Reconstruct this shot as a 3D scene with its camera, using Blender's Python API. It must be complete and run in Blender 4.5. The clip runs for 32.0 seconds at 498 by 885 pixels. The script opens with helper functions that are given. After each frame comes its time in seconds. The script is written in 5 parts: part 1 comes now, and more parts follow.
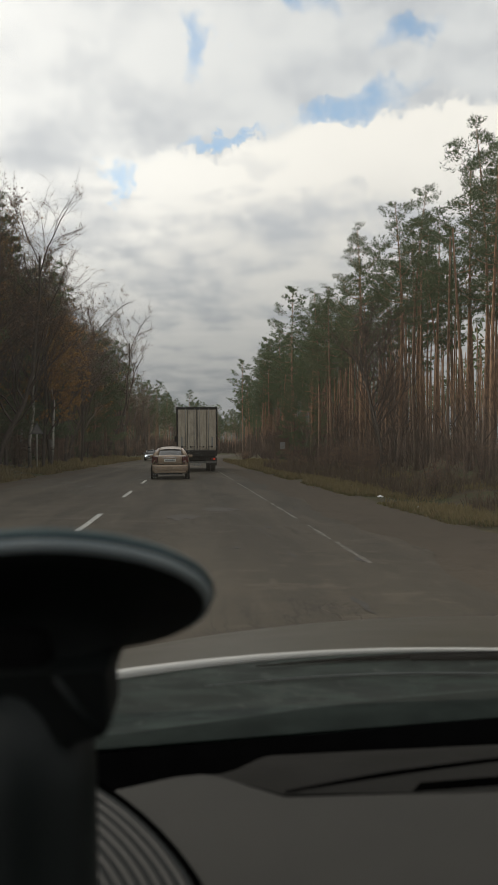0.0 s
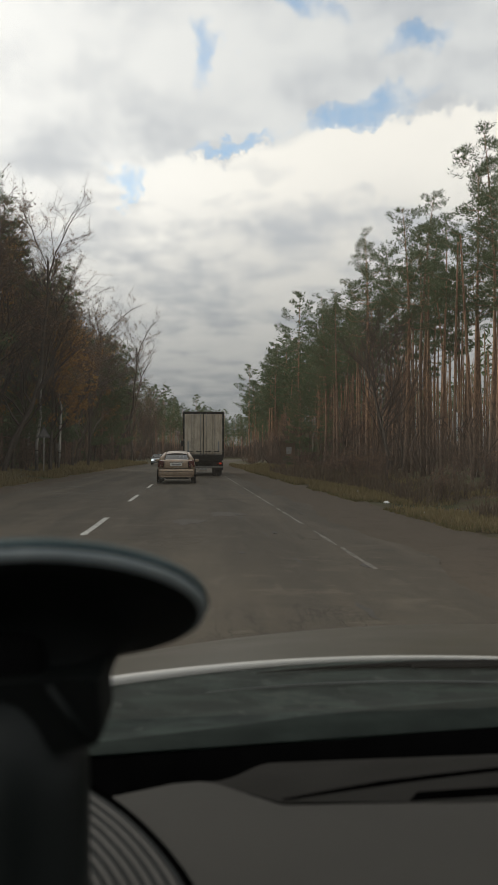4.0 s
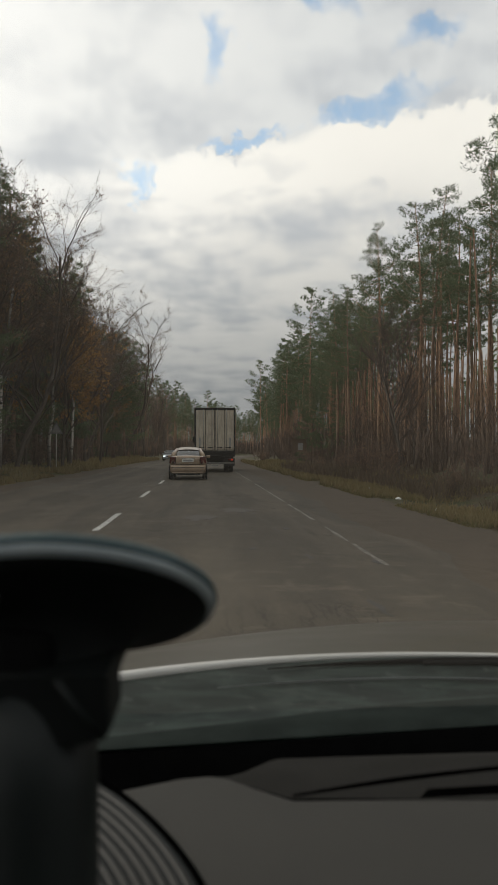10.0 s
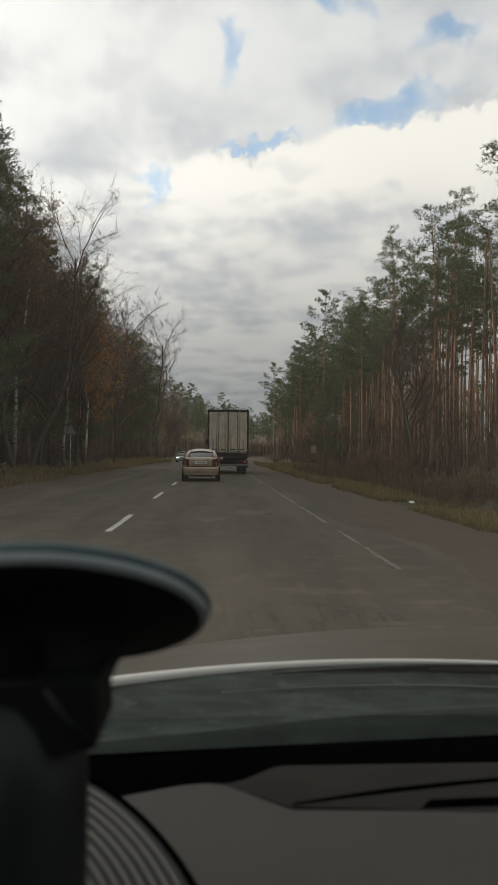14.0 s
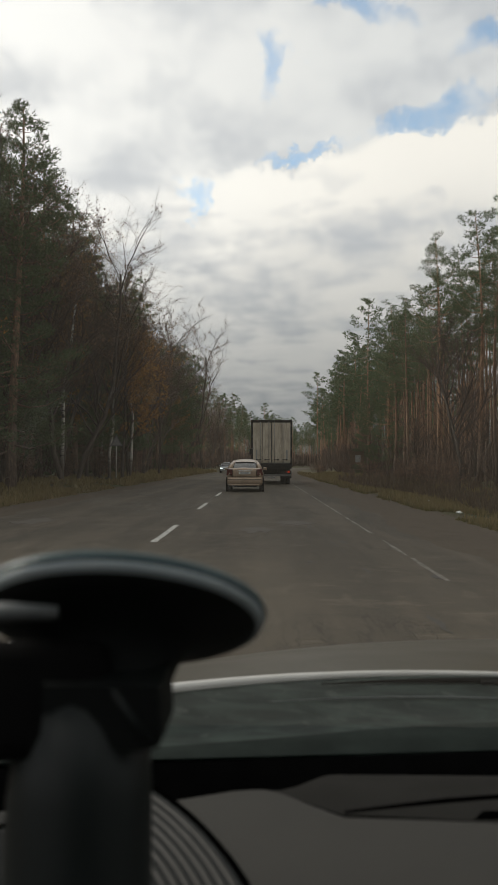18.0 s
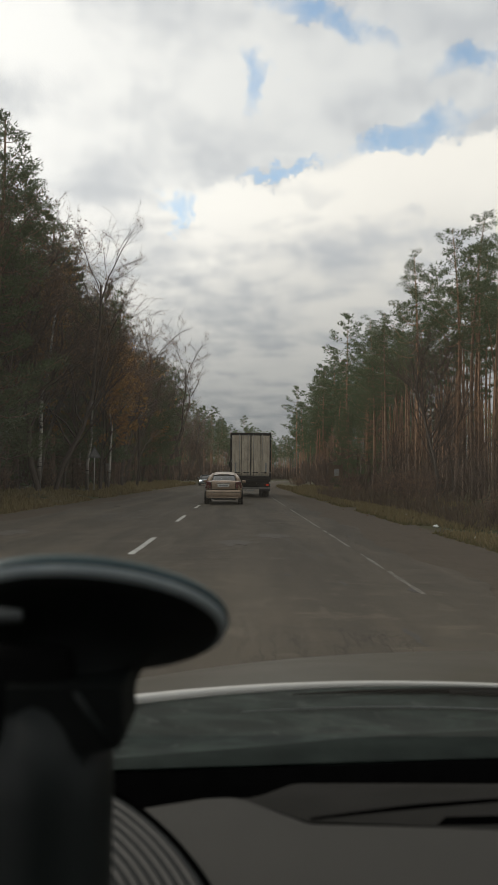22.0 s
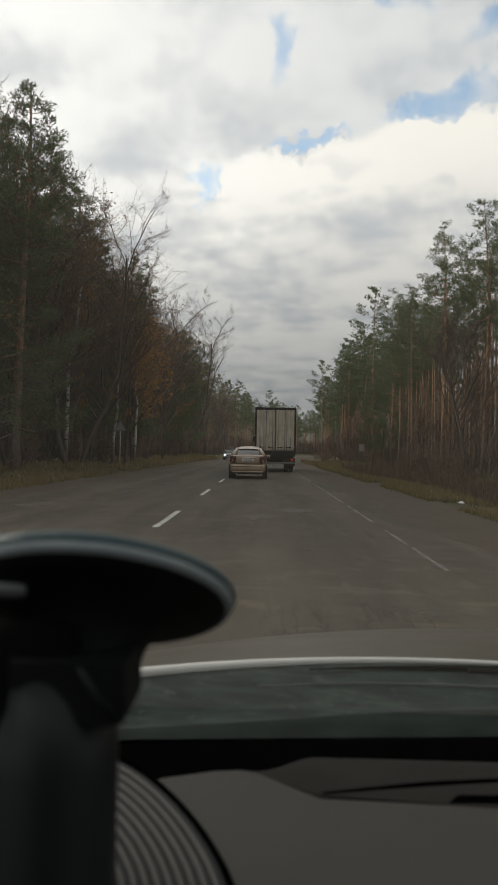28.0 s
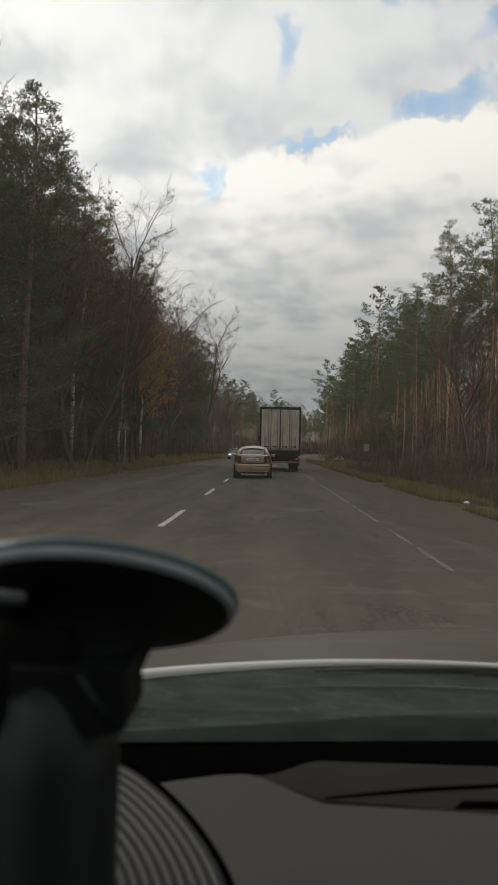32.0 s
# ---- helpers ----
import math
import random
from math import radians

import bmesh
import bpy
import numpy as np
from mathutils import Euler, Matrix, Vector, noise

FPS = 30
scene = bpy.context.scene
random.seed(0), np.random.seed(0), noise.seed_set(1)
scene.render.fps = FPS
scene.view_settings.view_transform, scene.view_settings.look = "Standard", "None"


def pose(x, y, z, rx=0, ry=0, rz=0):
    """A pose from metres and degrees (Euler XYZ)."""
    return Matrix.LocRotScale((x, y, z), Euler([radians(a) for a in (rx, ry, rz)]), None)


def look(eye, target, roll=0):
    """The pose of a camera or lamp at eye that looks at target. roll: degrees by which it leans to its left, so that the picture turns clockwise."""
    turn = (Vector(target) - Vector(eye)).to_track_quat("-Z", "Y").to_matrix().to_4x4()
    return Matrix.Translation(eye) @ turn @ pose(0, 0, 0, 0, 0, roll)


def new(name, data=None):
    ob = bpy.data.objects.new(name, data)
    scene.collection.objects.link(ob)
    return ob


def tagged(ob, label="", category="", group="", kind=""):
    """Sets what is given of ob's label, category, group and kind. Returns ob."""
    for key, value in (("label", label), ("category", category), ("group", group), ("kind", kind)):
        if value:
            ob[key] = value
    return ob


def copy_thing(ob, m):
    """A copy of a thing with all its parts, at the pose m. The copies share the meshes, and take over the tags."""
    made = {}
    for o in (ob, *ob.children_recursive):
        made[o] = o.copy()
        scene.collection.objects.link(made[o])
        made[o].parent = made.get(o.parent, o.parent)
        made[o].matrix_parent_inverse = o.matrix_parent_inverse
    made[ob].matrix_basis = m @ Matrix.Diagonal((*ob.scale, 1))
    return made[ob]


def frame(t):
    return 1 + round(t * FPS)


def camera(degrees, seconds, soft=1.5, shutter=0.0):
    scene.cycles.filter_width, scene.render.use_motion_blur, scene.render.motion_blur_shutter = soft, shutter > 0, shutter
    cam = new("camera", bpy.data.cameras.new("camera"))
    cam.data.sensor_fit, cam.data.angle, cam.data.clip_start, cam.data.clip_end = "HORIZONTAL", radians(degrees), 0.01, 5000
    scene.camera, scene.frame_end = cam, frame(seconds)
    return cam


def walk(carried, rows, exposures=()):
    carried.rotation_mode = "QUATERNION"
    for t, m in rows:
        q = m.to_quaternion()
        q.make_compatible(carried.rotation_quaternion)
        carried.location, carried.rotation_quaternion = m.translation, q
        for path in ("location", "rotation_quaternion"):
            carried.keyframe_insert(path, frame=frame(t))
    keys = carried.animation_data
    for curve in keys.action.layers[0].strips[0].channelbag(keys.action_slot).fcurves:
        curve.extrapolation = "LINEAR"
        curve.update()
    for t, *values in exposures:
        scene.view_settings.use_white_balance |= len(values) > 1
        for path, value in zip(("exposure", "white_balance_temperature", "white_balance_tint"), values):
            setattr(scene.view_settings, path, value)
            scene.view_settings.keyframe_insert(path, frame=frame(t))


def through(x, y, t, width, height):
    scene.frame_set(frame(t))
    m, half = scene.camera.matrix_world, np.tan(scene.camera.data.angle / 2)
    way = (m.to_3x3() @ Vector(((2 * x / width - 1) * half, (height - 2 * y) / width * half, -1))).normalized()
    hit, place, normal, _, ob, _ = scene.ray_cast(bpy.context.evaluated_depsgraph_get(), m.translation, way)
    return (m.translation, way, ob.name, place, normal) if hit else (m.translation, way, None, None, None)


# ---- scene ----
# The view from behind the windscreen of a car on a forest road. x right, y ahead along the road, z up from the asphalt.
PATH = [
    (0.0, -0.0075, 0.0035, 1.2493, 90.706, 0.327, -5.332),
    (0.5, -0.0008, 0.0057, 1.2529, 90.853, -0.060, -5.218),
    (1.0, -0.0035, 0.0001, 1.2504, 90.876, 0.146, -4.752),
    (1.5, -0.0020, 0.0004, 1.2512, 90.948, 0.041, -4.731),
    (2.0, -0.0012, 0.0012, 1.2513, 91.048, -0.015, -4.740),
    (2.5, -0.0010, -0.0044, 1.2493, 91.014, -0.020, -4.792),
    (3.0, 0.0009, 0.0021, 1.2520, 91.064, -0.097, -4.821),
    (3.5, -0.0015, -0.0012, 1.2521, 91.110, -0.029, -4.745),
    (5.5, -0.0016, 0.0040, 1.2544, 91.004, 0.016, -5.076),
    (6.0, 0.0001, 0.0063, 1.2536, 90.867, -0.085, -4.674),
    (6.5, 0.0024, 0.0015, 1.2514, 90.469, -0.207, -4.432),
    (7.0, 0.0048, 0.0034, 1.2532, 90.233, -0.334, -3.918),
    (7.5, 0.0041, -0.0039, 1.2494, 90.441, -0.292, -3.940),
    (8.0, 0.0039, 0.0046, 1.2511, 90.328, -0.254, -4.355),
    (8.5, 0.0032, -0.0032, 1.2500, 90.895, -0.183, -4.295),
    (9.0, -0.0000, -0.0006, 1.2504, 90.887, -0.001, -4.292),
    (9.5, 0.0027, 0.0015, 1.2518, 90.830, -0.144, -4.151),
    (10.0, 0.0001, 0.0007, 1.2521, 90.779, -0.017, -3.834),
    (10.5, 0.0004, 0.0035, 1.2546, 91.429, -0.080, -4.443),
    (11.0, 0.0017, 0.0014, 1.2536, 91.377, -0.186, -4.417),
    (11.5, -0.0001, 0.0070, 1.2560, 91.404, -0.033, -4.250),
    (12.0, -0.0023, 0.0011, 1.2519, 91.043, 0.105, -4.072),
    (12.5, 0.0034, 0.0067, 1.2568, 90.786, -0.211, -3.433),
    (13.0, 0.0022, 0.0035, 1.2540, 90.503, -0.155, -3.220),
    (13.5, 0.0060, 0.0054, 1.2565, 90.644, -0.318, -2.912),
    (15.5, 0.0133, -0.0202, 1.2507, 92.240, -0.534, -2.565),
    (16.0, 0.0084, -0.0219, 1.2519, 92.524, -0.360, -1.986),
    (16.5, 0.0099, -0.0070, 1.2591, 92.078, -0.386, -1.234),
    (17.0, 0.0057, -0.0053, 1.2568, 91.958, -0.289, -1.157),
    (17.5, 0.0052, -0.0217, 1.2572, 93.077, -0.148, 0.769),
    (18.0, 0.0043, -0.0130, 1.2569, 91.794, -0.091, 0.919),
    (18.5, 0.0070, -0.0171, 1.2539, 91.764, -0.334, -0.192),
    (19.0, 0.0084, -0.0127, 1.2544, 92.000, -0.343, -0.628),
    (19.5, 0.0098, -0.0194, 1.2544, 92.124, -0.368, 0.288),
    (20.0, 0.0088, -0.0200, 1.2532, 92.295, -0.321, -0.351),
    (20.5, 0.0103, -0.0167, 1.2544, 92.453, -0.385, -0.652),
    (21.0, 0.0113, -0.0218, 1.2519, 92.559, -0.457, -0.798),
    (21.5, 0.0085, -0.0213, 1.2553, 93.055, -0.272, -0.631),
    (22.0, 0.0129, -0.0242, 1.2545, 92.873, -0.532, -0.831),
    (22.5, 0.0152, -0.0183, 1.2571, 92.923, -0.674, -1.103),
    (23.0, 0.0132, -0.0101, 1.2611, 92.854, -0.642, -0.948),
    (23.5, 0.0135, -0.0100, 1.2575, 91.836, -0.637, -1.140),
    (24.0, 0.0162, -0.0152, 1.2555, 91.658, -0.702, -0.843),
    (24.5, 0.0134, -0.0165, 1.2547, 91.775, -0.559, -0.518),
    (26.5, 0.0204, -0.0198, 1.2558, 91.411, -0.904, 0.558),
    (27.0, 0.0241, -0.0078, 1.2616, 90.909, -1.172, 0.904),
    (27.5, 0.0199, -0.0143, 1.2572, 90.734, -0.926, 1.214),
    (28.0, 0.0223, -0.0176, 1.2561, 90.714, -1.030, 1.236),
    (28.5, 0.0228, -0.0161, 1.2564, 90.714, -1.016, 1.322),
    (29.0, 0.0203, -0.0229, 1.2523, 90.882, -0.857, 1.373),
    (29.5, 0.0230, -0.0206, 1.2558, 91.066, -0.972, 1.466),
    (30.0, 0.0246, -0.0208, 1.2574, 91.362, -1.062, 1.631),
    (30.5, 0.0258, -0.0241, 1.2569, 91.117, -1.099, 1.899),
    (31.0, 0.0243, -0.0204, 1.2599, 91.297, -1.062, 2.141),
    (31.5, 0.0265, -0.0128, 1.2627, 91.168, -1.244, 1.863),
    (32.0, 0.0232, -0.0132, 1.2588, 90.656, -1.098, 1.636),
]
cam = camera(40.0, 32.0, soft=1.5)
cam.data.dof.use_dof, cam.data.dof.focus_distance, cam.data.dof.aperture_fstop = True, 35.0, 11.0
walk(cam, [(t, pose(x, y, z, rx, ry, rz)) for t, x, y, z, rx, ry, rz in PATH], exposures=[(0.0, 0.0), (32.0, 0.0)])

# ---- sky and sun ----
SUN_DIR = Vector((-0.80, 0.36, 0.48)).normalized()


class Nodes:
    """Short hand for building a node tree."""

    def __init__(self, tree):
        self.tree = tree
        tree.nodes.clear()

    def add(self, kind, props=None, **inputs):
        n = self.tree.nodes.new(kind)
        props = props or {}
        if "operation" in props:
            n.operation = props["operation"]
        if "data_type" in props:
            n.data_type, n.blend_type = props["data_type"], props["blend_type"]
        if "interpolation_type" in props:
            n.interpolation_type = props["interpolation_type"]
        if "feature" in props:
            n.feature = props["feature"]
        for k, v in inputs.items():
            self.put(n, k.replace("_", " "), v)
        return n

    def put(self, n, key, v):
        slot = n.inputs[int(key[1:])] if key[0] == "i" and key[1:].isdigit() else n.inputs[key]
        if isinstance(v, bpy.types.NodeSocket):
            self.tree.links.new(v, slot)
        else:
            slot.default_value = v

    def math(self, op, a, b=0.0, c=0.0):
        n = self.add("ShaderNodeMath", {"operation": op}, i0=a, i1=b, i2=c)
        return n.outputs[0]

    def mix(self, f, a, b, blend="MIX"):
        n = self.add("ShaderNodeMix", {"data_type": "RGBA", "blend_type": blend}, i0=f, i6=a, i7=b)
        return n.outputs[2]

    def noise(self, vec, scale, detail=4.0, rough=0.55, distort=0.0):
        n = self.add("ShaderNodeTexNoise", None, Vector=vec, Scale=scale, Detail=detail, Roughness=rough, Distortion=distort)
        return n.outputs["Fac"]

    def ramp(self, f, lo, hi):
        return self.add("ShaderNodeMapRange", {"interpolation_type": "SMOOTHSTEP"}, i0=f, i1=lo, i2=hi).outputs[0]

    def scaled(self, vec, s, loc=(0, 0, 0)):
        return self.add("ShaderNodeMapping", None, Vector=vec, Scale=s, Location=loc).outputs[0]


world = bpy.data.worlds.new("world")
scene.world = world
world.use_nodes = True
N = Nodes(world.node_tree)
way = N.add("ShaderNodeTexCoord").outputs["Generated"]
sky = N.add("ShaderNodeTexSky")
sky.sky_type, sky.sun_disc, sky.air_density, sky.dust_density = "NISHITA", False, 1.2, 1.5
sky.sun_elevation, sky.sun_rotation = math.asin(SUN_DIR.z), math.atan2(SUN_DIR.x, SUN_DIR.y)
xyz = N.add("ShaderNodeSeparateXYZ", None, Vector=way)
up = N.math("MAXIMUM", xyz.outputs[2], 0.0)
deep = N.math("ADD", up, 0.15)
flat = N.add("ShaderNodeCombineXYZ", None, X=N.math("DIVIDE", xyz.outputs[0], deep), Y=N.math("DIVIDE", xyz.outputs[1], deep), Z=0.0).outputs[0]
ahead = N.math("MAXIMUM", xyz.outputs[1], 0.05)
side_ = N.math("DIVIDE", xyz.outputs[0], ahead)
lift = N.math("DIVIDE", up, ahead)
front = N.ramp(xyz.outputs[1], 0.45, 0.7)
wisp = N.add("ShaderNodeTexNoise", None, Vector=way, Scale=8.0, Detail=9.0, Roughness=0.66)
wx_ = N.add("ShaderNodeSeparateXYZ", None, Vector=wisp.outputs["Color"])
su = N.math("ADD", side_, N.math("MULTIPLY", N.math("SUBTRACT", wx_.outputs[0], 0.5), 0.24))
sv = N.math("ADD", lift, N.math("MULTIPLY", N.math("SUBTRACT", wx_.outputs[1], 0.5), 0.17))


def gap(u, v, a, b, lean=0.0):
    """How far a place lies inside one soft hole in the clouds: 1 at its middle, 0 at its rim."""
    dx = N.math("SUBTRACT", su, u)
    dy = N.math("SUBTRACT", N.math("SUBTRACT", sv, v), N.math("MULTIPLY", dx, lean))
    r2 = N.math("ADD", N.math("POWER", N.math("ABSOLUTE", N.math("DIVIDE", dx, a)), 2.0), N.math("POWER", N.math("ABSOLUTE", N.math("DIVIDE", dy, b)), 2.0))
    return N.math("MAXIMUM", N.math("SUBTRACT", 1.0, r2), 0.0)


big = N.noise(N.scaled(flat, (0.95, 0.80, 1), (5.3, 2.9, 0)), 3.6, 5.0, 0.52, 0.25)
fine = N.noise(N.scaled(flat, (0.95, 0.85, 1), (8.1, 4.2, 0)), 5.2, 6.0, 0.50, 0.2)
soft_ = N.noise(N.scaled(flat, (0.75, 1.1, 1), (1.9, 6.6, 0)), 2.2, 3.0, 0.5)
holes = gap(0.268, 0.522, 0.125, 0.036, 0.25)
for hole in ((-0.085, 0.405, 0.034, 0.030, 0.3), (0.022, 0.585, 0.034, 0.075, -0.4), (0.14, 0.685, 0.12, 0.035, -0.3), (0.35, 0.625, 0.08, 0.03, 0.2), (0.06, 0.475, 0.09, 0.012, 0.3)):
    holes = N.math("MAXIMUM", holes, gap(*hole))
thin = N.noise(way, 26.0, 6.0, 0.62, 0.4)
ragged = N.math("SUBTRACT", holes, N.math("ADD", N.math("MULTIPLY", N.math("SUBTRACT", fine, 0.40), 1.8), N.math("MULTIPLY", N.math("SUBTRACT", thin, 0.45), 1.6)))
open_ahead = N.math("MULTIPLY", N.math("MULTIPLY", N.ramp(ragged, -0.30, 1.10), N.ramp(holes, 0.0, 0.35)), 0.95)
open_else = N.math("MULTIPLY", N.math("SUBTRACT", 1.0, N.ramp(N.math("ADD", N.math("MULTIPLY", big, 0.72), N.math("MULTIPLY", fine, 0.28)), 0.385, 0.465)), N.ramp(up, 0.27, 0.40))
bare_sky = N.math("ADD", N.math("MULTIPLY", front, open_ahead), N.math("MULTIPLY", N.math("SUBTRACT", 1.0, front), open_else))
cover = N.math("SUBTRACT", 1.0, bare_sky)
toward = N.add("ShaderNodeVectorMath", {"operation": "DOT_PRODUCT"}, i0=way, i1=tuple(SUN_DIR)).outputs["Value"]
glow = N.ramp(toward, 0.28, 0.90)
# a bright bank of cumulus whose tops run across the view, thin grey cloud above it
tops = N.math("SUBTRACT", sv, N.math("ADD", 0.435, N.math("MULTIPLY", side_, 0.20)))
bank = N.math("MULTIPLY", N.ramp(tops, -0.15, -0.01), N.math("SUBTRACT", 1.0, N.ramp(tops, 0.0, 0.022)))
bank = N.math("MULTIPLY", N.math("MULTIPLY", bank, front), N.ramp(side_, -0.16, -0.02))
shade = N.ramp(N.math("ADD", N.math("MULTIPLY", fine, 0.45), N.math("ADD", N.math("MULTIPLY", soft_, 0.38), N.math("MULTIPLY", thin, 0.17))), 0.37, 0.585)
shade = N.math("MINIMUM", N.math("ADD", shade, N.math("MULTIPLY", bank, 0.75)), 1.0)
high = N.ramp(up, 0.0, 0.40)
lit = N.mix(high, (0.295, 0.300, 0.302, 1), N.mix(glow, (0.87, 0.835, 0.785, 1), (1.22, 1.18, 1.13, 1)))
dull = N.mix(high, (0.198, 0.212, 0.222, 1), N.mix(glow, (0.565, 0.58, 0.61, 1), (0.73, 0.735, 0.75, 1)))
veil = N.math("MULTIPLY", N.math("MULTIPLY", N.ramp(tops, -0.02, 0.03), front), 0.55)
lit = N.mix(N.math("MULTIPLY", veil, N.math("SUBTRACT", 1.0, N.math("MULTIPLY", glow, 0.8))), lit, (0.70, 0.73, 0.765, 1))
lit = N.mix(bank, lit, N.mix(glow, (1.0, 0.95, 0.88, 1), (1.22, 1.18, 1.12, 1)))
cloud = N.mix(shade, dull, lit)
blue = N.mix(1.0, sky.outputs[0], (0.185, 0.205, 0.205, 1), "MULTIPLY")
back = N.add("ShaderNodeBackground", None, Color=N.mix(cover, N.mix(0.10, blue, cloud), cloud), Strength=1.0)
N.add("ShaderNodeOutputWorld", None, Surface=back.outputs[0])

sun = new("sun", bpy.data.lights.new("sun", "SUN"))
sun.data.energy, sun.data.angle, sun.data.color = 2.4, radians(18), (1.0, 0.93, 0.82)
sun.matrix_world = look((-40, 40, 60), Vector((-40, 40, 60)) - SUN_DIR)
tagged(sun, kind="structure")


# ---- materials ----
def material(name, build):
    m = bpy.data.materials.new(name)
    m.use_nodes = True
    n = Nodes(m.node_tree)
    out = n.add("ShaderNodeOutputMaterial")
    n.put(out, "Surface", build(n))
    return m


def place(n):
    return n.add("ShaderNodeTexCoord").outputs["Object"]


def bump(n, height, strength, dist=0.02):
    return n.add("ShaderNodeBump", None, Height=height, Strength=strength, Distance=dist).outputs[0]


def surface(n, color, rough=0.8, metal=0.0, normal=None, coat=0.0, spec=0.5):
    p = n.add("ShaderNodeBsdfPrincipled", None, Base_Color=color, Roughness=rough, Metallic=metal)
    n.put(p, "Coat Weight", coat)
    n.put(p, "Specular IOR Level", spec)
    if normal is not None:
        n.put(p, "Normal", normal)
    return p.outputs[0]


def rgb(r, g, b):
    return (r, g, b, 1)


def speckled(name, a, b, scale, rough=0.8, metal=0.0, relief=0.3, stain=None, coat=0.0, spec=0.5, dist=0.005):
    """Two colours mixed by grain at one scale and stains at a coarser one."""
    def build(n):
        v = place(n)
        g = n.noise(v, scale, 6.0, 0.6)
        c = n.mix(n.ramp(g, 0.3, 0.7), a, b)
        s = n.noise(v, scale * 0.13, 4.0, 0.6, 0.6)
        c = n.mix(n.math("MULTIPLY", n.ramp(s, 0.5, 0.75), 0.6), c, stain or tuple(0.6 * x for x in a[:3]) + (1,))
        r = n.math("ADD", n.math("MULTIPLY", s, 0.2), rough - 0.1)
        return surface(n, c, r, metal, bump(n, g, relief, dist), coat, spec)
    return material(name, build)


def leafy(name, a, b, c, rough=0.6, through=0.35):
    """Foliage: varied leaf by leaf and tree by tree, letting some light through."""
    def build(n):
        per = n.add("ShaderNodeNewGeometry").outputs["Random Per Island"]
        tree = n.add("ShaderNodeObjectInfo").outputs["Random"]
        col = n.mix(per, a, b)
        col = n.mix(n.math("MULTIPLY", tree, 0.55), col, c)
        d = surface(n, col, rough, spec=0.3)
        t = n.add("ShaderNodeBsdfTranslucent", None, Color=col).outputs[0]
        m = n.add("ShaderNodeMixShader", None, Fac=through, i1=d, i2=t)
        return m.outputs[0]
    return material(name, build)


def asphalt_build(n):
    v = place(n)
    along = n.scaled(v, (1.0, 0.16, 1.0))
    grain = n.noise(v, 60.0, 5.0, 0.7)
    c = n.mix(n.ramp(n.noise(along, 0.9, 5.0, 0.6, 0.8), 0.35, 0.68), rgb(0.048, 0.041, 0.031), rgb(0.080, 0.067, 0.051))
    stain = n.noise(n.scaled(v, (0.55, 1.0, 1.0), (7, 3, 0)), 1.3, 6.0, 0.68, 1.0)
    c = n.mix(n.math("MULTIPLY", n.ramp(stain, 0.54, 0.66), 0.42), c, rgb(0.044, 0.038, 0.029))
    c = n.mix(n.math("MULTIPLY", n.ramp(stain, 0.44, 0.34), 0.30), c, rgb(0.125, 0.107, 0.083))
    c = n.mix(n.math("MULTIPLY", n.ramp(n.noise(n.scaled(v, (1.0, 0.07, 1.0)), 1.9, 5.0, 0.6, 0.6), 0.52, 0.70), 0.30), c, rgb(0.130, 0.112, 0.088))
    worn = n.noise(n.scaled(v, (0.8, 0.35, 1.0), (1, 9, 0)), 2.4, 8.0, 0.72, 0.6)
    c = n.mix(n.math("MULTIPLY", n.ramp(worn, 0.57, 0.66), 0.32), c, rgb(0.150, 0.130, 0.104))
    c = n.mix(n.math("MULTIPLY", n.ramp(worn, 0.43, 0.36), 0.40), c, rgb(0.036, 0.031, 0.024))
    rough_ = n.noise(n.scaled(v, (0.8, 1.7, 1.0), (4, 4, 0)), 1.0, 9.0, 0.74, 0.5)
    c = n.mix(n.math("MULTIPLY", n.ramp(rough_, 0.57, 0.63), 0.34), c, rgb(0.150, 0.130, 0.102))
    c = n.mix(n.math("MULTIPLY", n.ramp(rough_, 0.44, 0.38), 0.45), c, rgb(0.036, 0.031, 0.025))
    # tracks polished by wheels, and the oily strip between them
    across = n.add("ShaderNodeSeparateXYZ", None, Vector=v).outputs[0]
    rut = n.math("SINE", n.math("MULTIPLY", n.math("ADD", across, n.math("MULTIPLY", n.noise(along, 0.4, 3.0), 0.5)), 3.9))
    c = n.mix(n.math("MULTIPLY", n.ramp(rut, 0.1, 1.0), 0.20), c, rgb(0.112, 0.097, 0.077))
    c = n.mix(n.math("MULTIPLY", n.ramp(rut, -0.3, -1.0), 0.22), c, rgb(0.044, 0.038, 0.030))
    c = n.mix(n.math("MULTIPLY", grain, 0.45), c, rgb(0.052, 0.047, 0.042))
    # long wandering cracks
    for off, sx, sy in (((2, 5, 0), 0.9, 0.16), ((6, 2, 0), 0.5, 0.11)):
        w = n.noise(n.scaled(v, (sx, sy, 1.0), off), 1.0, 7.0, 0.62, 0.3)
        thin = n.math("SUBTRACT", 1.0, n.ramp(n.math("ABSOLUTE", n.math("SUBTRACT", w, 0.5)), 0.002, 0.011))
        where = n.ramp(n.noise(n.scaled(v, (0.5, 0.2, 1.0), off), 0.9, 4.0), 0.48, 0.60)
        c = n.mix(n.math("MULTIPLY", n.math("MULTIPLY", thin, where), 0.55), c, rgb(0.026, 0.022, 0.018))
    c = n.mix(1.0, c, rgb(1.02, 0.985, 0.90), "MULTIPLY")
    # close crazing where the surface has broken up
    bent = n.add("ShaderNodeVectorMath", {"operation": "ADD"}, i0=v, i1=n.add("ShaderNodeTexNoise", None, Vector=v, Scale=1.6, Detail=5.0).outputs["Color"]).outputs[0]
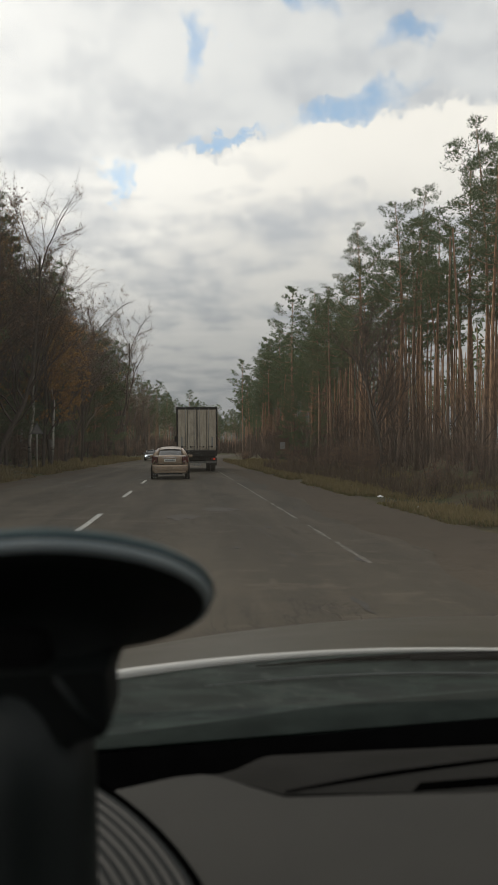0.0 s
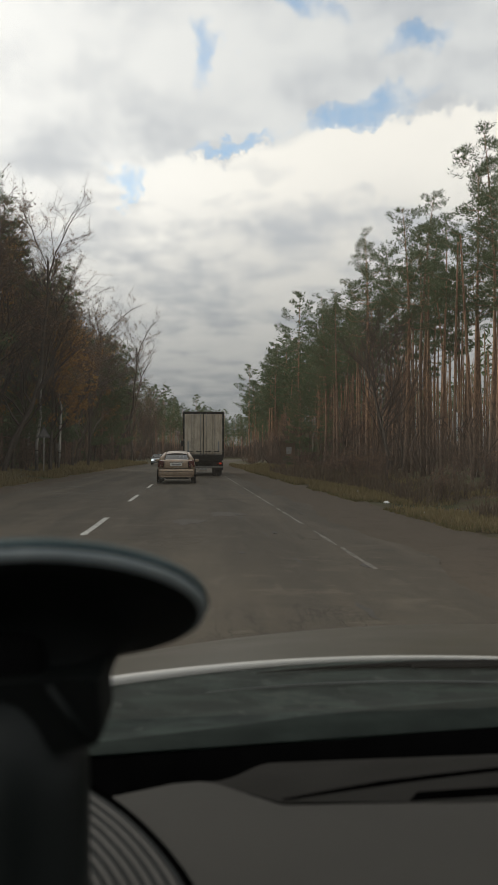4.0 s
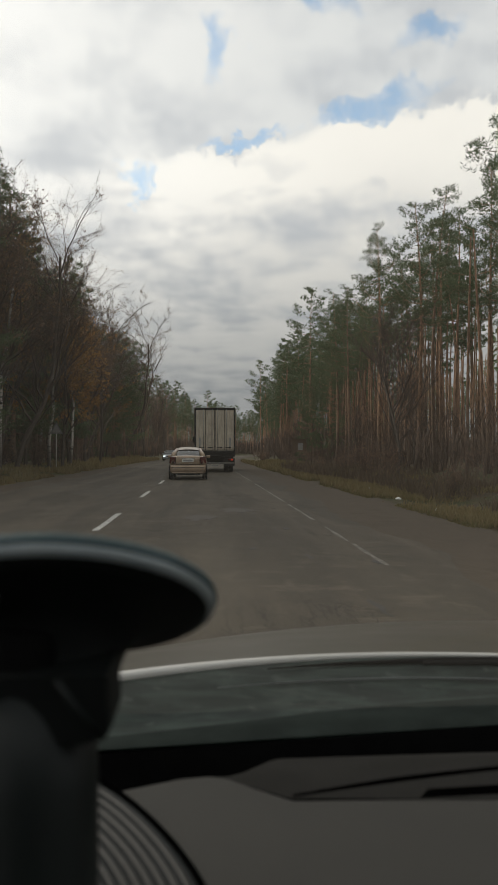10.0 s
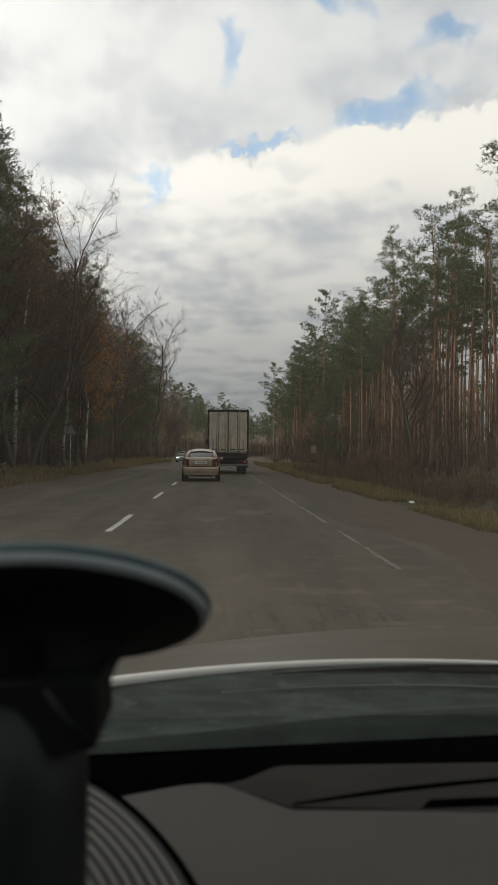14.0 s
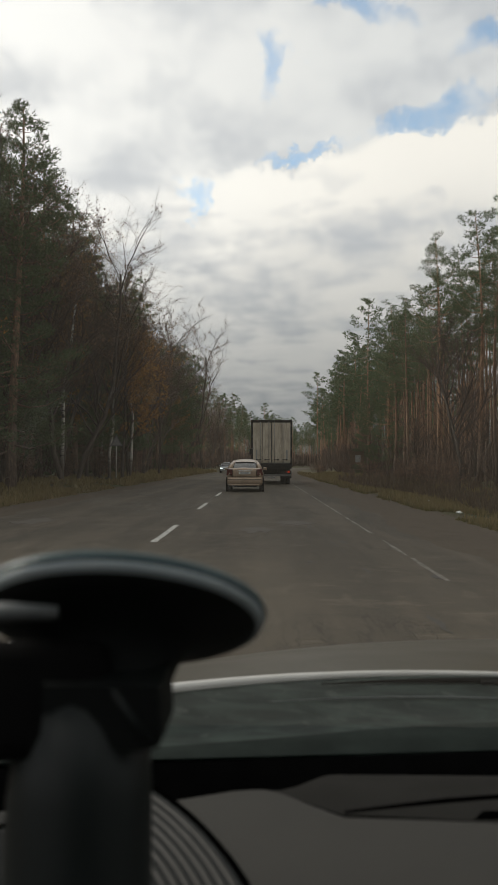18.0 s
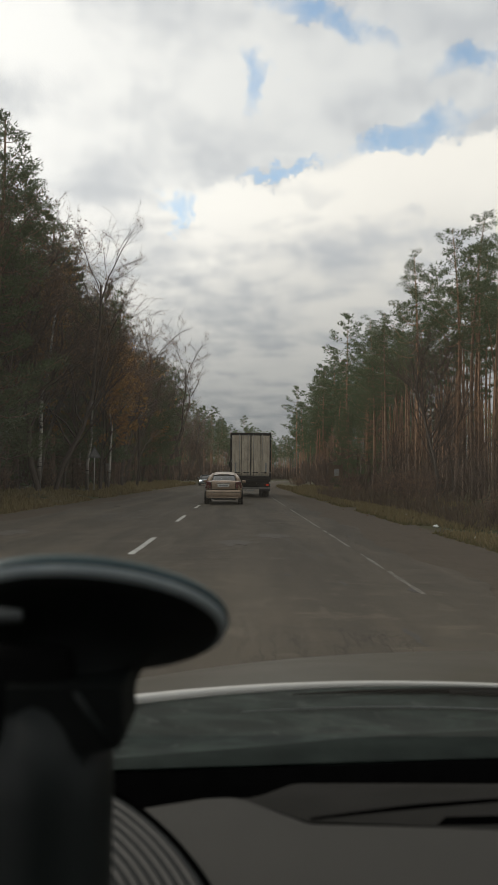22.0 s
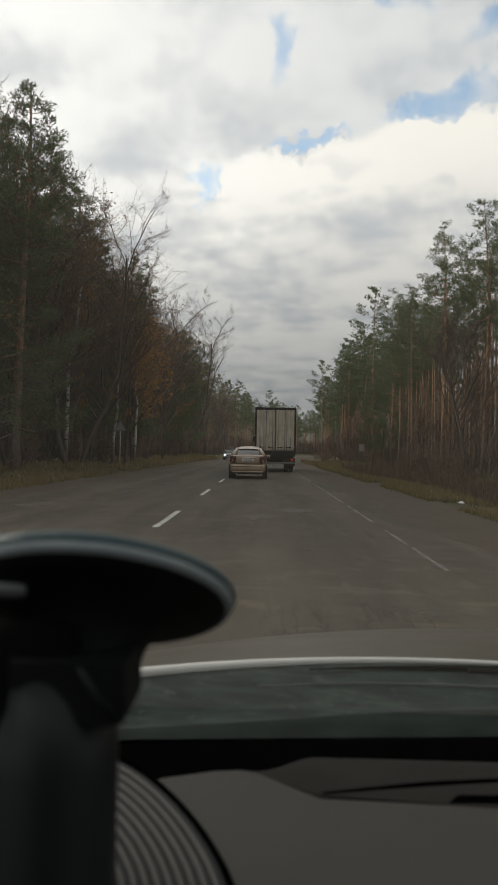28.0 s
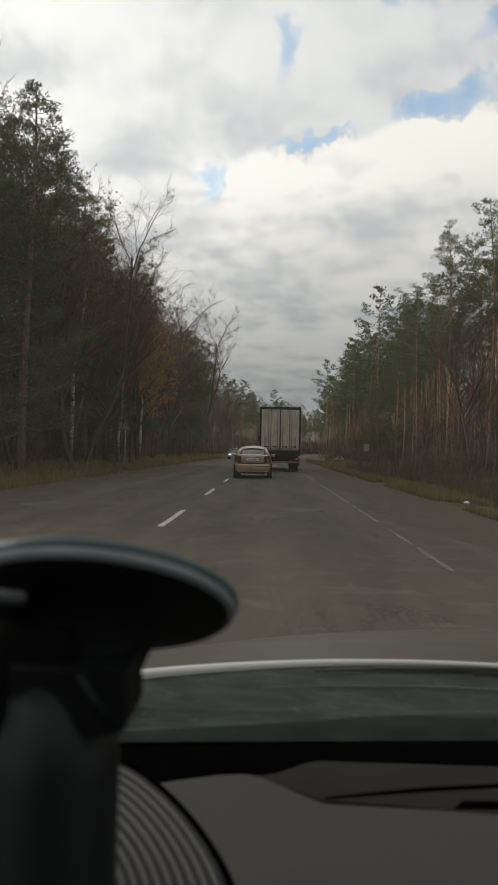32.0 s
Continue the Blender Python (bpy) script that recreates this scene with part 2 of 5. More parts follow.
    net = n.add("ShaderNodeTexVoronoi", {"feature": "DISTANCE_TO_EDGE"}, Vector=n.scaled(bent, (1.0, 0.7, 1.0)), Scale=3.6).outputs["Distance"]
    crack = n.math("MULTIPLY", n.math("SUBTRACT", 1.0, n.ramp(net, 0.015, 0.10)), n.ramp(n.noise(n.scaled(v, (1, 0.45, 1), (3, 1, 0)), 0.55, 4.0, 0.6), 0.53, 0.62))
    c = n.mix(n.math("MULTIPLY", crack, 0.22), c, rgb(0.024, 0.021, 0.018))
    return surface(n, c, 0.88, 0.0, bump(n, n.math("SUBTRACT", grain, n.math("MULTIPLY", crack, 1.5)), 0.5, 0.012), spec=0.3)


def soil_build(n):
    v = place(n)
    a = n.noise(v, 0.55, 6.0, 0.65, 0.5)
    g = n.noise(v, 24.0, 5.0, 0.7)
    c = n.mix(n.ramp(a, 0.38, 0.62), rgb(0.085, 0.062, 0.040), rgb(0.062, 0.075, 0.026))
    c = n.mix(n.math("MULTIPLY", n.ramp(n.noise(v, 1.7, 5.0), 0.5, 0.65), 0.6), c, rgb(0.135, 0.098, 0.055))
    c = n.mix(n.math("MULTIPLY", g, 0.5), c, rgb(0.04, 0.03, 0.02))
    return surface(n, c, 0.95, 0.0, bump(n, g, 0.8, 0.04), spec=0.2)


def bark_build(low, high, z0, z1):
    def build(n):
        v = place(n)
        z = n.add("ShaderNodeSeparateXYZ", None, Vector=v).outputs[2]
        g = n.noise(n.scaled(v, (1, 1, 0.22)), 14.0, 6.0, 0.7, 0.6)
        c = n.mix(n.ramp(n.math("ADD", z, n.math("MULTIPLY", g, 2.0)), z0, z1), low, high)
        c = n.mix(n.ramp(g, 0.42, 0.6), n.mix(0.6, c, rgb(0.03, 0.022, 0.016)), c)
        tree = n.add("ShaderNodeObjectInfo").outputs["Random"]
        c = n.mix(n.math("MULTIPLY", tree, 0.65), c, n.mix(0.5, low, rgb(0.07, 0.058, 0.05)))
        return surface(n, c, 0.9, 0.0, bump(n, g, 0.9, 0.03), spec=0.2)
    return build


def birch_build(n):
    v = place(n)
    m = n.noise(n.scaled(v, (1, 1, 5.0)), 2.2, 4.0, 0.6)
    z = n.add("ShaderNodeSeparateXYZ", None, Vector=v).outputs[2]
    base = n.mix(n.ramp(n.math("ADD", z, n.math("MULTIPLY", m, 3.0)), 2.0, 4.0), rgb(0.10, 0.085, 0.07), rgb(0.52, 0.49, 0.44))
    c = n.mix(n.ramp(m, 0.53, 0.6), base, rgb(0.05, 0.045, 0.04))
    return surface(n, c, 0.75, 0.0, bump(n, m, 0.4), spec=0.3)


def worn_paint_build(n):
    v = place(n)
    w = n.noise(v, 9.0, 6.0, 0.7)
    c = n.mix(n.ramp(w, 0.42, 0.58), rgb(0.55, 0.54, 0.50), rgb(0.26, 0.245, 0.22))
    return surface(n, c, 0.8, 0.0, bump(n, w, 0.3))


def dirty_door_build(n):
    v = place(n)
    z = n.add("ShaderNodeSeparateXYZ", None, Vector=v).outputs[2]
    s = n.noise(n.scaled(v, (3.0, 3.0, 0.35)), 3.0, 6.0, 0.65)
    c = n.mix(n.ramp(s, 0.35, 0.7), rgb(0.53, 0.465, 0.36), rgb(0.37, 0.32, 0.245))
    c = n.mix(n.math("MULTIPLY", n.ramp(n.noise(v, 2.0, 5.0), 0.45, 0.7), 0.5), c, rgb(0.26, 0.23, 0.185))
    return surface(n, c, 0.7, 0.0, bump(n, s, 0.1))


def paint_build(col, dirt, flake=0.4):
    def build(n):
        v = place(n)
        g = n.noise(v, 3.0, 5.0, 0.6)
        c = n.mix(n.math("MULTIPLY", n.ramp(g, 0.4, 0.7), 0.4), col, dirt)
        return surface(n, c, n.math("ADD", 0.28, n.math("MULTIPLY", g, 0.2)), flake, None, 0.3)
    return build


def dash_build(a, b, rough, spec=0.35):
    def build(n):
        v = place(n)
        g = n.noise(v, 900.0, 3.0, 0.6)
        s = n.noise(v, 14.0, 5.0, 0.6)
        c = n.mix(n.ramp(s, 0.3, 0.75), a, b)
        return surface(n, c, n.math("ADD", rough, n.math("MULTIPLY", s, 0.1)), 0.0, bump(n, g, 0.35, 0.001), spec=spec)
    return build


def pane_build(n):
    g = n.add("ShaderNodeBsdfGlossy", None, Color=rgb(1, 1, 1), Roughness=0.02).outputs[0]
    t = n.add("ShaderNodeBsdfTransparent", None, Color=rgb(0.93, 0.95, 0.94)).outputs[0]
    clear = n.add("ShaderNodeMixShader", None, Fac=0.014, i1=t, i2=g).outputs[0]
    # a thin film of road dust on the glass, added to haze the view
    v = place(n)
    film = n.math("ADD", 0.008, n.math("MULTIPLY", n.noise(v, 5.0, 5.0, 0.6, 0.5), 0.012))
    dust = n.add("ShaderNodeBsdfTranslucent", None, Color=rgb(0.80, 0.755, 0.66)).outputs[0]
    return n.add("ShaderNodeMixShader", None, Fac=film, i1=clear, i2=dust).outputs[0]


def cowl_build(n):
    v = place(n)
    a = n.noise(n.scaled(v, (1.0, 2.6, 1.0)), 9.0, 6.0, 0.62, 0.8)
    b = n.noise(n.scaled(v, (0.8, 3.0, 1.0)), 6.0, 5.0, 0.6, 0.8)
    # mottling paints both the dust and the reflections in the glass above
    c = n.mix(n.ramp(a, 0.38, 0.64), rgb(0.0040, 0.0085, 0.0068), rgb(0.0185, 0.0285, 0.0235))
    c = n.mix(n.math("MULTIPLY", n.ramp(b, 0.52, 0.68), 0.7), c, rgb(0.034, 0.043, 0.037))
    dab = n.noise(v, 38.0, 3.0, 0.5)
    c = n.mix(n.math("MULTIPLY", n.ramp(dab, 0.60, 0.72), 0.6), c, rgb(0.044, 0.052, 0.047))
    return surface(n, c, 0.7, 0.0, bump(n, a, 0.05), spec=0.2)


def lamp_build(col, power):
    def build(n):
        return n.add("ShaderNodeEmission", None, Color=col, Strength=power).outputs[0]
    return build


MAT = {
    "asphalt": material("asphalt", asphalt_build),
    "patch": speckled("asphalt_patch", rgb(0.050, 0.042, 0.032), rgb(0.066, 0.055, 0.042), 30.0, 0.85, relief=0.6),
    "crack": speckled("crack_fill", rgb(0.036, 0.032, 0.027), rgb(0.052, 0.046, 0.039), 40.0, 0.9),
    "marking": material("worn_marking", worn_paint_build),
    "gravel": speckled("shoulder_dirt", rgb(0.082, 0.065, 0.047), rgb(0.066, 0.052, 0.038), 17.0, 0.95, relief=0.35, stain=rgb(0.05, 0.04, 0.03), dist=0.03, spec=0.2),
    "soil": material("forest_soil", soil_build),
    "pine_bark": material("pine_bark", bark_build(rgb(0.20, 0.148, 0.115), rgb(0.44, 0.255, 0.15), 2.0, 7.0)),
    "grey_bark": material("grey_bark", bark_build(rgb(0.105, 0.087, 0.072), rgb(0.145, 0.120, 0.098), 1.0, 6.0)),
    "birch_bark": material("birch_bark", birch_build),
    "twig": material("twig", bark_build(rgb(0.105, 0.080, 0.066), rgb(0.140, 0.105, 0.084), 1.0, 8.0)),
    "red_twig": material("red_twig", bark_build(rgb(0.135, 0.096, 0.078), rgb(0.20, 0.13, 0.10), 0.5, 3.0)),
    "needles": leafy("needles", rgb(0.052, 0.082, 0.036), rgb(0.104, 0.145, 0.062), rgb(0.120, 0.134, 0.066), through=0.22),
    "needles_light": leafy("young_needles", rgb(0.050, 0.075, 0.030), rgb(0.085, 0.12, 0.045), rgb(0.050, 0.075, 0.030)),
    "leaf_orange": leafy("orange_leaves", rgb(0.38, 0.185, 0.045), rgb(0.48, 0.28, 0.085), rgb(0.30, 0.155, 0.05)),
    "leaf_brown": leafy("brown_leaves", rgb(0.165, 0.108, 0.070), rgb(0.245, 0.155, 0.094), rgb(0.165, 0.118, 0.088)),
    "leaf_litter": leafy("fallen_leaves", rgb(0.20, 0.12, 0.06), rgb(0.12, 0.075, 0.045), rgb(0.16, 0.10, 0.06), through=0.1),
    "grass": leafy("verge_grass", rgb(0.185, 0.148, 0.066), rgb(0.26, 0.20, 0.098), rgb(0.18, 0.14, 0.066)),
    "grass_green": leafy("green_grass", rgb(0.118, 0.110, 0.040), rgb(0.175, 0.150, 0.062), rgb(0.17, 0.125, 0.062)),
    "door": material("dirty_white_door", dirty_door_build),
    "black_metal": speckled("black_metal", rgb(0.012, 0.011, 0.010), rgb(0.022, 0.020, 0.018), 20.0, 0.7, spec=0.25),
    "steel": speckled("dull_steel", rgb(0.20, 0.19, 0.18), rgb(0.30, 0.29, 0.27), 12.0, 0.5, 0.6),
    "steel_dark": speckled("dirty_grey_steel", rgb(0.10, 0.096, 0.09), rgb(0.15, 0.144, 0.135), 12.0, 0.6, 0.2),
    "tarp": speckled("grey_tarpaulin", rgb(0.24, 0.23, 0.21), rgb(0.30, 0.29, 0.27), 3.0, 0.7),
    "rubber": speckled("tyre_rubber", rgb(0.018, 0.017, 0.016), rgb(0.035, 0.032, 0.03), 30.0, 0.85),
    "gold": material("gold_paint", paint_build(rgb(0.30, 0.218, 0.148), rgb(0.18, 0.130, 0.090))),
    "silver": material("silver_paint", paint_build(rgb(0.33, 0.36, 0.37), rgb(0.20, 0.20, 0.19))),
    # far paler than the bonnet: the sky's reflection is put into the paint
    "lip": material("sky_lit_bonnet_edge", paint_build(rgb(0.44, 0.43, 0.40), rgb(0.26, 0.25, 0.225), 0.0)),
    "white": material("white_paint", paint_build(rgb(0.66, 0.65, 0.62), rgb(0.40, 0.38, 0.34), 0.0)),
    "red_lamp": speckled("red_lens", rgb(0.060, 0.010, 0.008), rgb(0.085, 0.014, 0.011), 30.0, 0.2, coat=0.5),
    "clear_lamp": speckled("clear_lens", rgb(0.5, 0.5, 0.48), rgb(0.6, 0.6, 0.58), 30.0, 0.15, coat=0.5),
    "headlamp": material("lit_headlamp", lamp_build(rgb(0.9, 0.95, 1.0), 2.2)),
    "tail_glow": material("lit_tail_lamp", lamp_build(rgb(1.0, 0.08, 0.03), 0.22)),
    "car_glass": speckled("dark_car_glass", rgb(0.028, 0.028, 0.027), rgb(0.038, 0.038, 0.036), 4.0, 0.18, spec=0.25, relief=0.0, coat=0.05),
    "plate": speckled("number_plate", rgb(0.55, 0.55, 0.50), rgb(0.62, 0.62, 0.58), 40.0, 0.5),
    "bar": speckled("plate_bar", rgb(0.22, 0.22, 0.21), rgb(0.28, 0.28, 0.27), 40.0, 0.6),
    "chrome": speckled("chrome", rgb(0.55, 0.54, 0.52), rgb(0.66, 0.65, 0.63), 20.0, 0.2, 0.9, relief=0.0),
    "dash": material("grey_dashboard_plastic", dash_build(rgb(0.0226, 0.0215, 0.0182), rgb(0.0286, 0.0272, 0.0230), 0.70)),
    "grille": material("ribbed_grille_plastic", dash_build(rgb(0.017, 0.0166, 0.0150), rgb(0.022, 0.0214, 0.0192), 0.6)),
    # dark plastic; shade from the windscreen's black band is in the colour too
    "dash_shaded": material("dark_shaded_dash_plastic", dash_build(rgb(0.0165, 0.0161, 0.0148), rgb(0.0205, 0.0200, 0.0185), 0.9, 0.05)),
    "black_plastic": speckled("black_plastic", rgb(0.0050, 0.0064, 0.0060), rgb(0.0072, 0.0090, 0.0086), 30.0, 0.6, relief=0.1, spec=0.15),
    "matt_black": speckled("matt_black", rgb(0.003, 0.003, 0.003), rgb(0.005, 0.005, 0.005), 30.0, 0.95, relief=0.1, spec=0.1),
    "cowl": material("dusty_cowl_with_reflections", cowl_build),
    # near-black that paints the shade inside recesses with no modelled depth
    "recess_shade": speckled("painted_recess_shade", rgb(0.0008, 0.0008, 0.0008), rgb(0.0012, 0.0012, 0.0012), 30.0, 1.0, relief=0.0, spec=0.0),
    "cowl_dark": speckled("dark_cowl_strip", rgb(0.0036, 0.0066, 0.0054), rgb(0.0110, 0.0165, 0.0140), 14.0, 0.8, relief=0.1, spec=0.1),
    "arm_plastic": speckled("dark_grey_plastic", rgb(0.0054, 0.0086, 0.0080), rgb(0.0076, 0.0114, 0.0106), 30.0, 0.5, relief=0.05, spec=0.3),
    # pale grey that carries the highlights of lever and cowl fold as colour
    "highlight_grey": speckled("painted_highlight_grey", rgb(0.075, 0.082, 0.082), rgb(0.09, 0.098, 0.098), 30.0, 0.5, relief=0.05),
    "faded": speckled("faded_marking", rgb(0.185, 0.170, 0.145), rgb(0.068, 0.058, 0.045), 11.0, 0.85, relief=0.3, stain=rgb(0.065, 0.056, 0.044)),
    "weeds": leafy("withered_weeds", rgb(0.105, 0.078, 0.052), rgb(0.150, 0.112, 0.074), rgb(0.095, 0.070, 0.05)),
    "brush": leafy("brown_brush", rgb(0.066, 0.046, 0.034), rgb(0.108, 0.073, 0.053), rgb(0.074, 0.054, 0.041), through=0.2),
    "dim_white": speckled("dimmed_white_sheet", rgb(0.22, 0.215, 0.20), rgb(0.30, 0.29, 0.275), 8.0, 0.7),
    "rim": speckled("milky_suction_rim", rgb(0.28, 0.33, 0.35), rgb(0.35, 0.40, 0.41), 30.0, 0.35, relief=0.05, coat=0.3),
    "teal": speckled("teal_edge", rgb(0.03, 0.07, 0.08), rgb(0.04, 0.085, 0.095), 30.0, 0.4, relief=0.05),
    "bonnet": material("beige_bonnet_paint", paint_build(rgb(0.070, 0.063, 0.047), rgb(0.048, 0.044, 0.033), 0.3)),
    "pane": material("windscreen_glass", pane_build),
    "lining": speckled("dark_roof_lining", rgb(0.07, 0.068, 0.064), rgb(0.09, 0.088, 0.083), 60.0, 0.95),
    # grey that holds the shade of a sign seen against the sky
    "sign_backlit": speckled("backlit_sign_grey", rgb(0.16, 0.16, 0.155), rgb(0.22, 0.22, 0.21), 8.0, 0.7, 0.2),
    "sign_white": speckled("sign_white", rgb(0.62, 0.62, 0.60), rgb(0.70, 0.70, 0.68), 8.0, 0.6),
    "sign_red": speckled("sign_red", rgb(0.36, 0.03, 0.025), rgb(0.42, 0.04, 0.03), 8.0, 0.6),
    "sign_blue": speckled("sign_blue", rgb(0.035, 0.06, 0.16), rgb(0.05, 0.085, 0.20), 3.0, 0.6),
    "sky_blue": speckled("poster_blue", rgb(0.12, 0.30, 0.52), rgb(0.18, 0.36, 0.56), 3.0, 0.6),
    "wood": speckled("weathered_wood", rgb(0.16, 0.115, 0.075), rgb(0.10, 0.07, 0.048), 9.0, 0.85, relief=0.6),
    "concrete": speckled("concrete", rgb(0.42, 0.40, 0.36), rgb(0.33, 0.31, 0.28), 14.0, 0.9, relief=0.5),
    "litter": speckled("white_litter", rgb(0.55, 0.54, 0.52), rgb(0.65, 0.64, 0.62), 20.0, 0.7),
}


# ---- mesh tools ----
class Shape:
    """Vertices and faces gathered for one mesh."""

    def __init__(self):
        self.v, self.f = [], []

    def add(self, verts, faces):
        k = len(self.v)
        self.v.extend(tuple(p) for p in verts)
        self.f.extend(tuple(i + k for i in f) for f in faces)
        return self

    def box(self, size, at=(0, 0, 0), bevel=0.0, turn=(0, 0, 0)):
        bm = bmesh.new()
        bmesh.ops.create_cube(bm, size=1.0)
        for p in bm.verts:
            p.co = Vector((p.co.x * size[0], p.co.y * size[1], p.co.z * size[2]))
        if bevel:
            bmesh.ops.bevel(bm, geom=bm.edges[:], offset=bevel, segments=2, profile=0.6, affect="EDGES")
        m = pose(*at, *turn)
        bm.verts.index_update()
        self.add([m @ p.co for p in bm.verts], [[p.index for p in f.verts] for f in bm.faces])
        bm.free()
        return self

    def tube(self, pts, radii, sides=6, cap=True):
        pts = [Vector(p) for p in pts]
        rings = []
        for i, p in enumerate(pts):
            d = (pts[min(i + 1, len(pts) - 1)] - pts[max(i - 1, 0)])
            if d.length < 1e-9:
                d = Vector((0, 0, 1))
            d.normalize()
            a = d.cross(Vector((0, 0, 1)) if abs(d.z) < 0.9 else Vector((1, 0, 0))).normalized()
            b = d.cross(a)
            r = radii[i] if hasattr(radii, "__len__") else radii
            rings.append([p + r * (math.cos(t) * a + math.sin(t) * b) for t in (2 * math.pi * k / sides for k in range(sides))])
        faces = [(i * sides + k, i * sides + (k + 1) % sides, (i + 1) * sides + (k + 1) % sides, (i + 1) * sides + k)
                 for i in range(len(pts) - 1) for k in range(sides)]
        if cap:
            faces += [tuple(range(sides))[::-1], tuple((len(pts) - 1) * sides + k for k in range(sides))]
        return self.add([q for r in rings for q in r], faces)

    def lathe(self, profile, at=(0, 0, 0), turn=(0, 0, 0), sides=24):
        """Turns (radius, height) pairs round z."""
        m = pose(*at, *turn)
        vs = [m @ Vector((r * math.cos(2 * math.pi * k / sides), r * math.sin(2 * math.pi * k / sides), h)) for r, h in profile for k in range(sides)]
        fs = [(i * sides + k, i * sides + (k + 1) % sides, (i + 1) * sides + (k + 1) % sides, (i + 1) * sides + k)
              for i in range(len(profile) - 1) for k in range(sides)]
        return self.add(vs, fs)

    def slab(self, outline, z0, z1):
        """A plate with the plan outline between two heights."""
        n = len(outline)
        vs = [(x, y, z0) for x, y in outline] + [(x, y, z1) for x, y in outline]
        fs = [tuple(range(n))[::-1], tuple(range(n, 2 * n))] + [(i, (i + 1) % n, n + (i + 1) % n, n + i) for i in range(n)]
        return self.add(vs, fs)

    def grid(self, rows):
        """Joins rows of points, each row as long as the next, with quads."""
        n = len(rows[0])
        return self.add([p for r in rows for p in r],
                        [(i * n + j, i * n + j + 1, (i + 1) * n + j + 1, (i + 1) * n + j) for i in range(len(rows) - 1) for j in range(n - 1)])

    def mesh(self, name, mat, smooth=False):
        me = bpy.data.meshes.new(name)
        me.from_pydata(self.v, [], self.f)
        me.materials.append(mat)
        if smooth:
            me.polygons.foreach_set("use_smooth", [True] * len(me.polygons))
        me.update()
        return me


def part(name, shape, mat, parent=None, label="", smooth=False):
    ob = new(name, shape.mesh(name, MAT[mat], smooth))
    ob.parent = parent
    if label:
        tagged(ob, label)
    return ob


def thing(name, m, label, category, group="", kind=""):
    ob = new(name)
    ob.empty_display_size = 0.2
    ob.matrix_basis = m
    return tagged(ob, label, category, group, kind)


RND = random.Random(7)


# ---- ground and road ----
def road_x(y):
    """The road's centre line: straight past the lorry, then bending to the right."""
    return -1.7 + (max(0.0, y - 75.0) ** 2) / 1300.0 if y < 400 else -1.7 + 325.0 ** 2 / 1300.0 + (y - 400) * 0.5


def ground_z(x, y):
    """Height of the verge and forest floor beside the road."""
    s = x - road_x(y)
    if s > 0:
        h = -0.10 - 0.22 * max(0.0, 1 - abs(s - 8.6) / 1.8) + 0.25 * min(1.0, max(0.0, (s - 9.5) / 5.0))
    else:
        h = -0.08 + 0.42 * min(1.0, max(0.0, (-s - 7.0) / 4.0))
    rough = 0.10 * noise.noise((x * 0.35, y * 0.35, 0.0)) + 0.2 * noise.noise((x * 0.07, y * 0.07, 3.0))
    h -= 0.14 * min(1.0, max(0.0, (6.45 - abs(s)) / 0.5))
    return h + rough * min(1.0, max(0.0, (abs(s) - 6.4) / 2.0))


def spaced(stops):
    out = []
    for a, b, step in stops:
        k = max(1, round((b - a) / step))
        out += [a + (b - a) * i / k for i in range(k)]
    return out + [stops[-1][1]]


xs = spaced([(-2500, -300, 550), (-300, -60, 40), (-60, -24, 4), (-24, -5, 0.8), (-5, 3, 2.0), (3, 24, 0.8), (24, 60, 4), (60, 300, 40), (300, 2500, 550)])
ys = spaced([(-600, -60, 180), (-60, 0, 6), (0, 70, 1.2), (70, 200, 4), (200, 500, 15), (500, 3000, 500)])
ground = new("ground", Shape().grid([[(x + (road_x(y) + 1.7) * (abs(x) < 70), y, ground_z(x + (road_x(y) + 1.7) * (abs(x) < 70), y)) for x in xs] for y in ys]).mesh("ground", MAT["soil"], True))
tagged(ground, "mossy brown forest floor and grassy verge beside the road", "ground", kind="structure")


def strip(s0, s1, z0, z1, y0, y1, step, across=8, wobble=0.0):
    rows = []
    for y in spaced([(y0, min(y1, 60), step), (min(y1, 60), y1, step * 4)]):
        w0 = s0 + wobble * noise.noise((y * 0.5, s0, 1.0)) + wobble * 0.5 * noise.noise((y * 2.1, s0, 5.0))
        w1 = s1 + wobble * noise.noise((y * 0.5, s1, 2.0)) + wobble * 0.5 * noise.noise((y * 2.1, s1, 6.0))
        w1 += wobble * 0.30 * noise.noise((y * 6.3, s1, 9.0))
        rows.append([(road_x(y) + w0 + (w1 - w0) * j / across, y, z0 + (z1 - z0) * j / across + 0.02 * (1 - (2 * j / across - 1) ** 2)) for j in range(across + 1)])
    return Shape().grid(rows)


road = new("road", strip(-4.5, 4.55, -0.02, -0.02, -40, 620, 0.35, 12, 0.34).mesh("road", MAT["asphalt"], True))
tagged(road, "worn grey two-lane asphalt road with cracks and patches", "road", kind="structure")
sides = [(strip(3.7, 6.7, -0.045, -0.09, -40, 620, 0.6, 6, 0.35), "shoulder_right"), (strip(-6.3, -3.7, -0.07, -0.045, -40, 620, 0.6, 5, 0.25), "shoulder_left")]
for sh, nm in sides:
    tagged(new(nm, sh.mesh(nm, MAT["gravel"], True)), "brown dirt and gravel shoulder along the asphalt edge", "shoulder", kind="structure")


def road_z(s):
    return -0.02 + 0.02 * (1 - (s / 4.5) ** 2)


